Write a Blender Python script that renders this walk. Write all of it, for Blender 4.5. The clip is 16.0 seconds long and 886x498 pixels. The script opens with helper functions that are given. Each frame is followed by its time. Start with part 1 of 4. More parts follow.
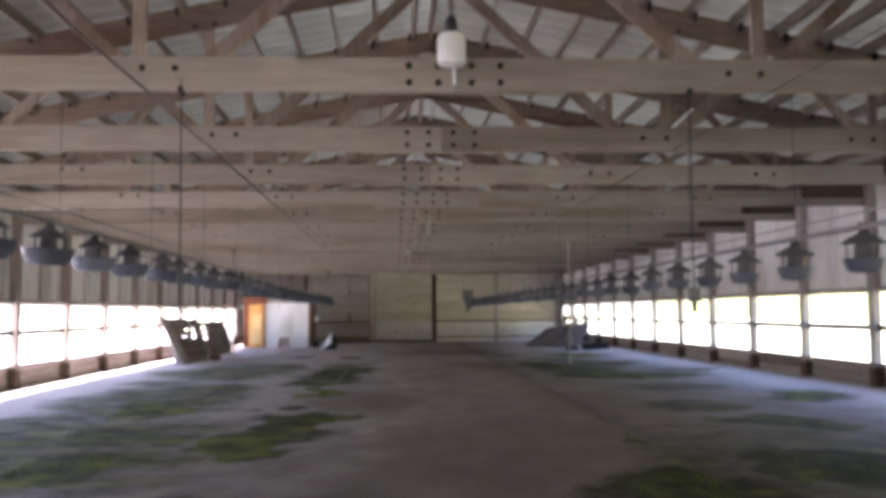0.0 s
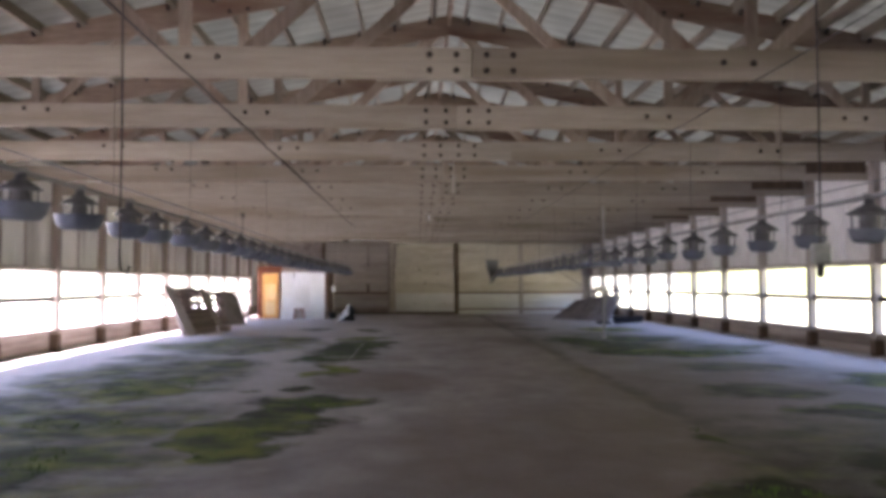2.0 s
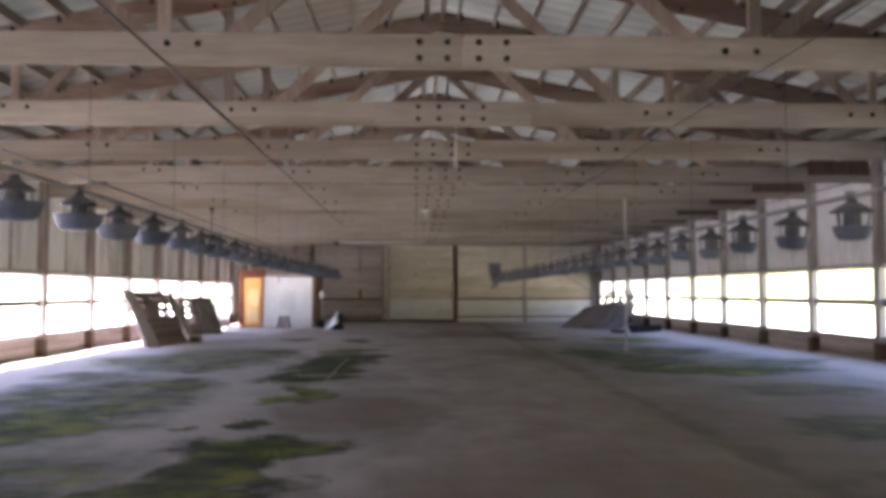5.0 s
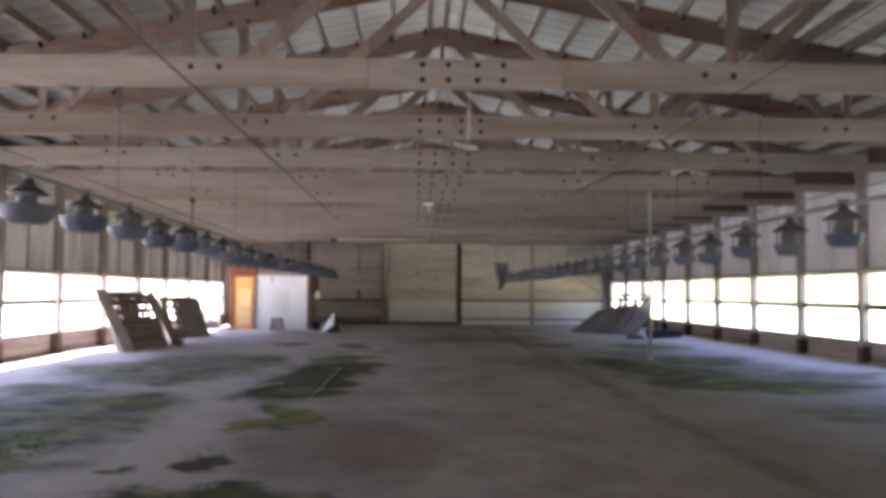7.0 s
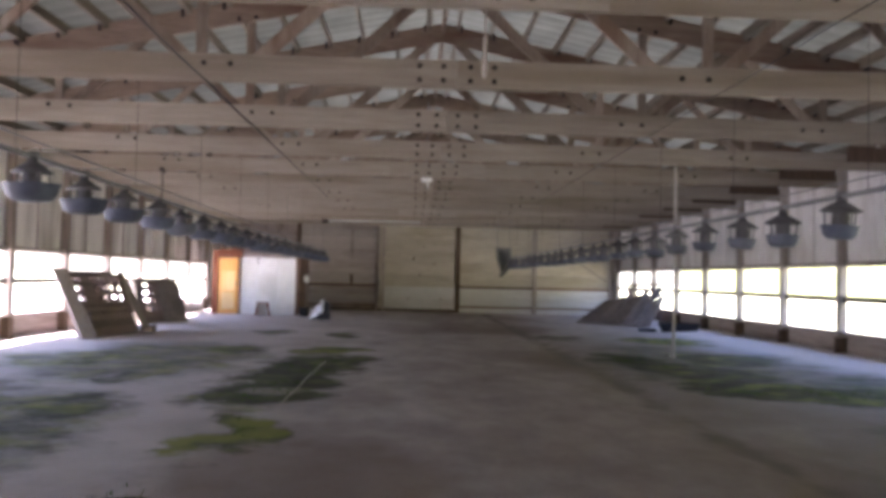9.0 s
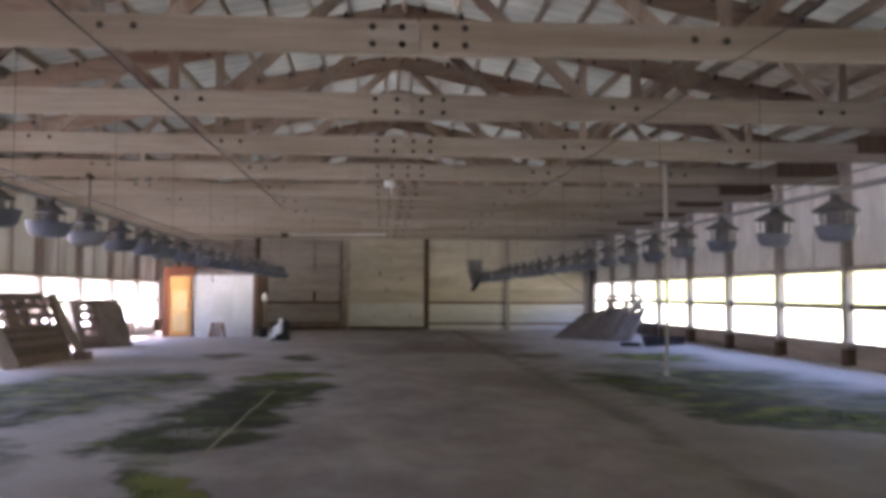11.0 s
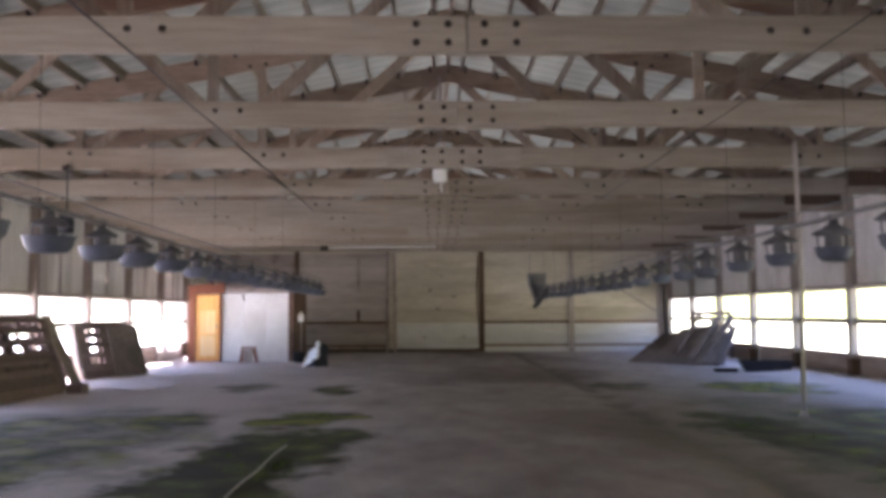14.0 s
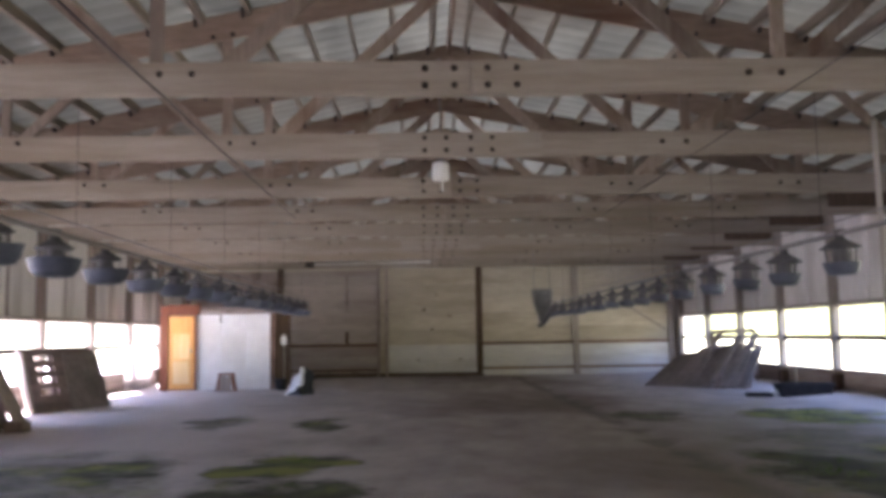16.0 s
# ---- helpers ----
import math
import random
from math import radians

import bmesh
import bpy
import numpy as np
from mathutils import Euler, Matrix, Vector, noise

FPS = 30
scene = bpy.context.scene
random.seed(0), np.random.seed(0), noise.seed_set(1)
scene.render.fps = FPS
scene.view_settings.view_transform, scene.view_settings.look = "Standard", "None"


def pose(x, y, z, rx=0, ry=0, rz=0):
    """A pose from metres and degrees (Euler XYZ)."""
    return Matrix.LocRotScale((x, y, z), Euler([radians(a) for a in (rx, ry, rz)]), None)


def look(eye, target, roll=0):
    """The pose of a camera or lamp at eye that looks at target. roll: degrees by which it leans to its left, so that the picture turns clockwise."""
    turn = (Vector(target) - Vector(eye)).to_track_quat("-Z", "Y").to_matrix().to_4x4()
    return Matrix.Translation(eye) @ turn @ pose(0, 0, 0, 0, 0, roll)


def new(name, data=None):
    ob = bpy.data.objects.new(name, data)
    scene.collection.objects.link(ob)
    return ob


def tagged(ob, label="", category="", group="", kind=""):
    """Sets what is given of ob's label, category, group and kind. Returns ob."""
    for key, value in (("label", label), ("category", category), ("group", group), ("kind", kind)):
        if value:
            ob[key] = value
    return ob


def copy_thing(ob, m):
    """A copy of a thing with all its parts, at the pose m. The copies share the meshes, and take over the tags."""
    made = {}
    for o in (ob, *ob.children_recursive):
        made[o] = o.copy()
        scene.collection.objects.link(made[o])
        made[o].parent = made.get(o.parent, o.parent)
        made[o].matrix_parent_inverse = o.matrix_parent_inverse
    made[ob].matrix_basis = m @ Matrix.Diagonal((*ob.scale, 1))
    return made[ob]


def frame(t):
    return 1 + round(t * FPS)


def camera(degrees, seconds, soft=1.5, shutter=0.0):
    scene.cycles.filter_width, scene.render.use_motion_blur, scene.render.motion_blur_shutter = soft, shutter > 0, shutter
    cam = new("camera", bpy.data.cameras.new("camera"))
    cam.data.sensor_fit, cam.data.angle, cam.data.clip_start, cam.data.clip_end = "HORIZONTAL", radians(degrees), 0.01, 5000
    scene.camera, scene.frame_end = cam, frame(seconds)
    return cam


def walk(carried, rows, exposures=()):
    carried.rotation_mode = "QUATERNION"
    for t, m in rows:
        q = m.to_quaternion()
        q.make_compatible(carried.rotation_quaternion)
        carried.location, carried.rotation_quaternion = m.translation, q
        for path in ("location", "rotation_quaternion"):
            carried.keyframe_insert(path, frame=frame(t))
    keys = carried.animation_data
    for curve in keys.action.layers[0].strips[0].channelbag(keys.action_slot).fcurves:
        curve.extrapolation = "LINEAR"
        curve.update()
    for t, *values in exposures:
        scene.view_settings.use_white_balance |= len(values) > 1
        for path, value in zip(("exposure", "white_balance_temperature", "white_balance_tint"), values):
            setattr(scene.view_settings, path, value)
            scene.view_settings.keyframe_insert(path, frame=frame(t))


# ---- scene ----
cam = camera(53.0, 16.0, 4.4, 0.5)
PATH = [
    (0, (0.052, 0.501, 1.339), (0.158, 2.494, 1.481), -0.5),
    (0.5, (0.082, 0.996, 1.347), (0.131, 2.993, 1.441), 0.0),
    (1, (0.034, 1.338, 1.307), (0.099, 3.335, 1.403), -0.4),
    (1.5, (0.069, 1.839, 1.325), (0.118, 3.835, 1.426), -0.2),
    (2, (0.071, 2.255, 1.288), (0.129, 4.253, 1.368), -0.1),
    (2.5, (0.115, 2.752, 1.297), (0.184, 4.748, 1.393), 0.6),
    (3, (0.041, 3.173, 1.26), (0.124, 5.169, 1.365), 1.0),
    (3.5, (0.11, 3.691, 1.279), (0.202, 5.685, 1.403), 0.2),
    (6, (0.131, 5.897, 1.2), (0.189, 7.895, 1.281), -0.0),
    (6.5, (0.128, 6.396, 1.244), (0.273, 8.388, 1.333), -0.5),
    (7, (0.126, 6.852, 1.249), (0.186, 8.849, 1.346), 0.3),
    (7.5, (0.086, 7.33, 1.245), (0.211, 9.324, 1.343), -1.0),
    (8, (0.103, 7.823, 1.232), (0.146, 9.821, 1.316), 0.6),
    (8.5, (0.103, 8.246, 1.228), (0.191, 10.241, 1.339), 0.1),
    (9, (0.132, 8.719, 1.242), (0.2, 10.717, 1.308), 1.3),
    (11.5, (0.282, 10.852, 1.208), (0.426, 12.844, 1.316), 0.0),
    (12, (0.322, 11.436, 1.239), (0.421, 13.431, 1.347), 0.4),
    (12.5, (0.263, 11.933, 1.245), (0.289, 13.93, 1.34), 0.5),
    (13, (0.269, 12.389, 1.232), (0.191, 14.383, 1.357), 0.6),
    (13.5, (0.24, 12.785, 1.18), (0.228, 14.779, 1.333), 0.8),
    (14, (0.269, 13.302, 1.205), (0.292, 15.296, 1.35), -0.3),
    (14.5, (0.231, 13.749, 1.193), (0.209, 15.741, 1.361), -0.2),
    (15, (0.235, 14.302, 1.196), (0.193, 16.292, 1.384), 0.2),
    (15.5, (0.108, 14.695, 1.177), (0.089, 16.684, 1.378), -1.6),
    (16, (0.118, 15.236, 1.199), (0.167, 17.226, 1.391), -0.9),
]
walk(cam, [(t, look(eye, target, roll)) for t, eye, target, roll in PATH], [(0, 3.71, 6270, 27), (6, 3.79, 6270, 27), (16, 3.79, 6230, 28)])

# ---- world and sun ----
SUN_EL, SUN_AZ = 69.0, 255.0      # degrees; azimuth clockwise from +y
world = bpy.data.worlds.new("world")
scene.world = world
world.use_nodes = True
sky = world.node_tree.nodes.new("ShaderNodeTexSky")
sky.sky_type, sky.sun_disc = "NISHITA", False
sky.dust_density, sky.air_density = 1.5, 1.0
sky.sun_elevation, sky.sun_rotation = radians(SUN_EL), radians(SUN_AZ)
bg = world.node_tree.nodes["Background"]
bg.inputs["Strength"].default_value = 0.1
world.node_tree.links.new(sky.outputs[0], bg.inputs["Color"])
sun = new("sun", bpy.data.lights.new("sun", "SUN"))
sun.data.energy, sun.data.angle, sun.data.color = 4.3, radians(0.5), (1.0, 0.96, 0.9)
sun_dir = Vector((math.sin(radians(SUN_AZ)) * math.cos(radians(SUN_EL)), math.cos(radians(SUN_AZ)) * math.cos(radians(SUN_EL)), math.sin(radians(SUN_EL))))
sun.matrix_world = look(sun_dir * 60, (0, 0, 0))


# ---- materials ----
def mat(name, c1, c2, rough=0.8, grain=8.0, stretch=(1, 1, 1), bump=0.3, metal=0.0, stain=None, stain_amount=0.4, vary=0.12, spec=0.3):
    """Two tones at two scales, stains, per-object shift and fine relief."""
    m = bpy.data.materials.new(name)
    m.use_nodes = True
    nt = m.node_tree
    n, l = nt.nodes, nt.links
    b = n["Principled BSDF"]
    b.inputs["Metallic"].default_value = metal
    b.inputs["Specular IOR Level"].default_value = spec
    tc, mp, oi = n.new("ShaderNodeTexCoord"), n.new("ShaderNodeMapping"), n.new("ShaderNodeObjectInfo")
    mp.inputs["Scale"].default_value = stretch
    off = n.new("ShaderNodeMath")
    off.operation = "MULTIPLY"
    off.inputs[1].default_value = 37.0
    l.new(oi.outputs["Random"], off.inputs[0])
    l.new(off.outputs[0], mp.inputs["Location"])
    l.new(tc.outputs["Object"], mp.inputs["Vector"])
    fine, big = n.new("ShaderNodeTexNoise"), n.new("ShaderNodeTexNoise")
    fine.inputs["Scale"].default_value, fine.inputs["Detail"].default_value, fine.inputs["Roughness"].default_value = grain, 6, 0.65
    big.inputs["Scale"].default_value, big.inputs["Detail"].default_value = grain * 0.14, 3
    l.new(mp.outputs[0], fine.inputs["Vector"])
    l.new(mp.outputs[0], big.inputs["Vector"])
    ramp = n.new("ShaderNodeValToRGB")
    ramp.color_ramp.elements[0].position, ramp.color_ramp.elements[1].position = 0.32, 0.68
    ramp.color_ramp.elements[0].color, ramp.color_ramp.elements[1].color = (*c1, 1), (*c2, 1)
    l.new(fine.outputs["Fac"], ramp.inputs[0])
    colour = ramp.outputs[0]
    if stain:
        mr = n.new("ShaderNodeMapRange")
        mr.inputs["From Min"].default_value, mr.inputs["From Max"].default_value = 0.5, 0.68
        mr.inputs["To Max"].default_value = stain_amount
        l.new(big.outputs["Fac"], mr.inputs["Value"])
        mx = n.new("ShaderNodeMix")
        mx.data_type = "RGBA"
        mx.inputs["B"].default_value = (*stain, 1)
        l.new(mr.outputs[0], mx.inputs["Factor"])
        l.new(colour, mx.inputs["A"])
        colour = mx.outputs["Result"]
    hv = n.new("ShaderNodeHueSaturation")
    vr = n.new("ShaderNodeMapRange")
    vr.inputs["To Min"].default_value, vr.inputs["To Max"].default_value = 1 - vary, 1 + vary
    l.new(oi.outputs["Random"], vr.inputs["Value"])
    l.new(vr.outputs[0], hv.inputs["Value"])
    l.new(colour, hv.inputs["Color"])
    l.new(hv.outputs[0], b.inputs["Base Color"])
    rr = n.new("ShaderNodeMapRange")
    rr.inputs["To Min"].default_value, rr.inputs["To Max"].default_value = max(0.05, rough - 0.12), min(1, rough + 0.12)
    l.new(big.outputs["Fac"], rr.inputs["Value"])
    l.new(rr.outputs[0], b.inputs["Roughness"])
    bp = n.new("ShaderNodeBump")
    bp.inputs["Strength"].default_value, bp.inputs["Distance"].default_value = bump, 0.01
    l.new(fine.outputs["Fac"], bp.inputs["Height"])
    l.new(bp.outputs[0], b.inputs["Normal"])
    return m


def along(axis, k=0.08):
    return tuple(k if a == axis else 1 for a in "xyz")


M_CHORD = mat("aged_timber_chord", (0.27, 0.228, 0.188), (0.356, 0.31, 0.258), 0.85, 22, along("x"), 0.35, stain=(0.19, 0.15, 0.105), stain_amount=0.7, vary=0.16)
M_SPLICE = mat("splice_timber", (0.285, 0.241, 0.2), (0.375, 0.328, 0.275), 0.85, 22, along("x"), 0.3, stain=(0.23, 0.19, 0.145))
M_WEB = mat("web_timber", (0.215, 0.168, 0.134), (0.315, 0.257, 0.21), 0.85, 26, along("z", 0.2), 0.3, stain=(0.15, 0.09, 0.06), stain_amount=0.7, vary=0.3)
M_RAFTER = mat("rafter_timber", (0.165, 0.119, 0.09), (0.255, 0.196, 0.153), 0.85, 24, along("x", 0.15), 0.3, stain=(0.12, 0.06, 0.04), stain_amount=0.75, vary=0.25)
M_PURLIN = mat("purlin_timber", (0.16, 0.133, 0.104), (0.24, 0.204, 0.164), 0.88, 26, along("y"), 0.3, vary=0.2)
M_ROOF = mat("galvanised_roof_steel", (0.106, 0.107, 0.09), (0.18, 0.182, 0.156), 0.45, 1.6, (1, 1, 1), 0.05, metal=0.3, stain=(0.1, 0.08, 0.055), stain_amount=0.75)
M_POST = mat("weathered_post", (0.30, 0.25, 0.22), (0.46, 0.41, 0.37), 0.85, 24, along("z"), 0.35, stain=(0.18, 0.14, 0.12), stain_amount=0.5)
M_KICK = mat("kick_board", (0.31, 0.25, 0.225), (0.46, 0.39, 0.355), 0.88, 20, along("y"), 0.4, stain=(0.14, 0.105, 0.09), stain_amount=0.6, vary=0.2)
M_RAIL = mat("dark_window_rail", (0.10, 0.085, 0.075), (0.19, 0.165, 0.15), 0.85, 20, along("y"), 0.3)
M_POST_W = mat("dark_weathered_post", (0.2, 0.16, 0.135), (0.32, 0.265, 0.225), 0.85, 24, along("z"), 0.35, stain=(0.11, 0.085, 0.07), stain_amount=0.5)
M_LINING = mat("whitewashed_lining", (0.72, 0.70, 0.68), (0.85, 0.83, 0.81), 0.75, 9, (1, 1, 0.4), 0.15, stain=(0.46, 0.42, 0.37), stain_amount=0.5, vary=0.05)
M_LINING_L = mat("dusty_lining", (0.68, 0.655, 0.61), (0.82, 0.795, 0.75), 0.78, 9, (1, 1, 0.22), 0.15, stain=(0.3, 0.262, 0.225), stain_amount=0.75, vary=0.12)
M_END = mat("end_wall_board", (0.47, 0.42, 0.33), (0.62, 0.57, 0.47), 0.8, 12, along("x", 0.2), 0.2, stain=(0.33, 0.27, 0.19), stain_amount=0.5, vary=0.06)
M_ENDWHITE = mat("end_wall_white_board", (0.60, 0.59, 0.57), (0.74, 0.73, 0.71), 0.7, 12, along("x", 0.2), 0.15, stain=(0.42, 0.38, 0.33), stain_amount=0.4, vary=0.05)
M_DARKPOST = mat("dark_brown_post", (0.07, 0.045, 0.03), (0.14, 0.095, 0.065), 0.8, 22, along("z"), 0.3)
M_ROOM = mat("white_room_panel", (0.76, 0.77, 0.79), (0.85, 0.86, 0.87), 0.6, 6, (1, 1, 1), 0.08, stain=(0.55, 0.53, 0.48), stain_amount=0.35)
M_DOOR = mat("orange_door", (0.70, 0.34, 0.08), (0.86, 0.50, 0.18), 0.55, 14, along("z"), 0.15, stain=(0.45, 0.2, 0.05), stain_amount=0.35)
M_DOORFRAME = mat("red_brown_frame", (0.15, 0.047, 0.025), (0.27, 0.1, 0.055), 0.7, 18, along("z"), 0.2)
M_PAN = mat("blue_grey_plastic", (0.068, 0.076, 0.11), (0.12, 0.135, 0.18), 0.5, 8, (1, 1, 1), 0.1, stain=(0.19, 0.185, 0.19), stain_amount=0.45, vary=0.2)
M_CAP = mat("dusty_feeder_cap", (0.06, 0.06, 0.068), (0.125, 0.122, 0.13), 0.6, 10, (1, 1, 1), 0.15, stain=(0.14, 0.13, 0.125), stain_amount=0.4, vary=0.2)
M_GALV = mat("galvanised_pipe", (0.17, 0.17, 0.175), (0.28, 0.28, 0.285), 0.45, 10, (1, 0.2, 1), 0.1, metal=0.6, stain=(0.24, 0.19, 0.15), stain_amount=0.5)
M_BLACK = mat("black_rubber", (0.012, 0.012, 0.015), (0.03, 0.03, 0.035), 0.6, 12, (1, 1, 1), 0.15)
M_BOLT = mat("rusty_dark_bolt", (0.018, 0.014, 0.012), (0.05, 0.035, 0.03), 0.7, 30, (1, 1, 1), 0.2, metal=0.3)
M_CABLE = mat("dark_cable", (0.03, 0.025, 0.025), (0.06, 0.05, 0.05), 0.7, 20, (1, 1, 1), 0.1)
M_RACK = mat("dark_slat_wood", (0.18, 0.134, 0.125), (0.3, 0.24, 0.225), 0.85, 20, along("y"), 0.35, stain=(0.25, 0.19, 0.17), stain_amount=0.35, vary=0.25)
M_SHEET = mat("weathered_plywood", (0.19, 0.163, 0.155), (0.3, 0.262, 0.248), 0.85, 10, (1, 1, 1), 0.25, stain=(0.12, 0.1, 0.093), stain_amount=0.5, vary=0.15)
M_DOORGLOW = mat("worn_pale_door_panel", (0.76, 0.5, 0.2), (0.88, 0.68, 0.38), 0.55, 14, along("z"), 0.15, stain=(0.7, 0.36, 0.1), stain_amount=0.5)
M_ENDRED = mat("red_brown_wall_rail", (0.13, 0.08, 0.058), (0.24, 0.155, 0.115), 0.85, 20, along("x"), 0.4, stain=(0.08, 0.05, 0.035), stain_amount=0.6, vary=0.2)
M_ENDBROWN = mat("brown_stained_end_board", (0.41, 0.36, 0.325), (0.53, 0.47, 0.43), 0.8, 12, along("x", 0.2), 0.25, stain=(0.27, 0.21, 0.18), stain_amount=0.6, vary=0.08)
M_LAMP = mat("white_enamel", (0.74, 0.74, 0.72), (0.82, 0.82, 0.8), 0.4, 8, (1, 1, 1), 0.03)
M_POLE = mat("pale_painted_pole", (0.36, 0.33, 0.295), (0.47, 0.44, 0.4), 0.6, 14, along("z"), 0.1, stain=(0.36, 0.3, 0.24), stain_amount=0.4)
M_BAGW = mat("white_sacking", (0.82, 0.84, 0.88), (0.89, 0.9, 0.93), 0.6, 14, (1, 1, 1), 0.2)
M_BAGD = mat("dark_blue_grey_sacking", (0.03, 0.033, 0.048), (0.06, 0.063, 0.08), 0.7, 14, (1, 1, 1), 0.2)
M_HEDGE = mat("far_foliage", (0.165, 0.18, 0.08), (0.25, 0.26, 0.135), 0.9, 1.2, (1, 1, 1), 0.0)
M_GRASS = mat("meadow_grass", (0.27, 0.28, 0.18), (0.4, 0.405, 0.29), 0.95, 1.5, (1, 1, 1), 0.3)
M_BOUNCE_GROUND = mat("pale_gravel", (0.62, 0.615, 0.6), (0.77, 0.765, 0.755), 0.9, 6, (1, 1, 1), 0.4, stain=(0.45, 0.43, 0.37), stain_amount=0.4)
M_TUFT = mat("moss_and_weeds", (0.045, 0.085, 0.018), (0.12, 0.19, 0.035), 0.9, 6, (1, 1, 1), 0.3, vary=0.25)

# where moss and damp lie on the earth floor: x, y, half width, half length, strength, greenness
MOSS = [(-1.3, 20.4, 0.6, 2.2, 1.15, 0.05), (-1.5, 18.2, 0.65, 1.1, 1.15, 0.15), (-0.95, 22.0, 0.4, 1.0, 0.9, 0.2), (-1.2, 16.0, 0.26, 0.85, 1.0, 1.0),
        (-1.2, 23.8, 0.48, 0.75, 1.1, 0.7), (-1.25, 27.5, 0.38, 1.1, 0.85, 0.4), (-1.1, 12.1, 0.5, 0.8, 1.15, 0.3), (-1.3, 11.0, 0.4, 0.9, 1.05, 0.4), (-1.55, 9.7, 0.38, 1.05, 1.1, 0.75),
        (-3.35, 13.7, 0.75, 1.4, 0.95, 0.8), (-3.05, 16.9, 0.5, 1.1, 0.85, 0.4), (-2.7, 15.4, 0.4, 0.6, 0.75, 0.3), (-4.5, 21.6, 1.2, 1.6, 0.75, 0.9)]
MOSS += [(-2.85, 8.6, 0.55, 1.2, 1.0, 0.5), (-3.15, 10.8, 0.65, 0.6, 0.9, 0.5), (-2.9, 23.8, 0.7, 0.8, 0.85, 0.4), (-2.85, 28.2, 0.4, 1.0, 0.75, 0.3), (-3.2, 19.7, 0.4, 0.8, 0.8, 0.5),
         (3.8, 22.6, 0.6, 1.5, 1.15, 0.0), (4.1, 19.4, 0.6, 0.8, 1.2, 0.05), (5.3, 19.1, 1.2, 0.8, 1.1, 0.45), (6.2, 20.3, 1.0, 1.0, 0.7, 0.5)]
MOSS += [(6.4, 14.1, 0.75, 0.9, 0.9, 0.6), (4.6, 11.2, 0.75, 0.5, 0.85, 0.1), (2.3, 7.3, 0.7, 0.85, 1.2, 0.15), (3.9, 8.2, 0.7, 1.1, 1.15, 0.0), (2.6, 9.9, 0.22, 0.45, 0.9, 0.4),
         (5.6, 27.8, 0.75, 1.3, 0.95, 1.0), (3.3, 28.2, 0.5, 0.9, 0.75, 0.0), (4.3, 13.0, 0.8, 0.7, 0.7, 0.1), (5.2, 16.2, 0.8, 0.7, 0.65, 0.2), (-4.4, 11.8, 0.9, 1.2, 0.75, 0.6),
         (-4.6, 18.4, 0.8, 0.9, 0.7, 0.6), (-1.4, 13.8, 0.2, 0.3, 0.9, 0.0), (-2.0, 13.4, 0.22, 0.25, 0.85, 0.2), (-4.3, 6.8, 1.2, 1.5, 0.85, 0.6), (-1.6, 6.2, 0.5, 0.9, 0.85, 0.4)]
MOSS += [(-3.6, 9.5, 1.9, 3.2, 0.78, 0.7), (-3.8, 15.0, 1.5, 3.0, 0.76, 0.6), (-3.6, 22.0, 1.5, 3.0, 0.74, 0.6), (4.2, 8.5, 2.0, 2.6, 0.6, 0.1), (4.8, 20.8, 1.6, 2.4, 0.55, 0.3), (4.6, 24.5, 0.9, 2.0, 0.6, 0.1), (4.3, 21.3, 1.1, 1.7, 0.85, 0.1), (5.4, 23.4, 1.1, 1.6, 0.85, 0.2)]


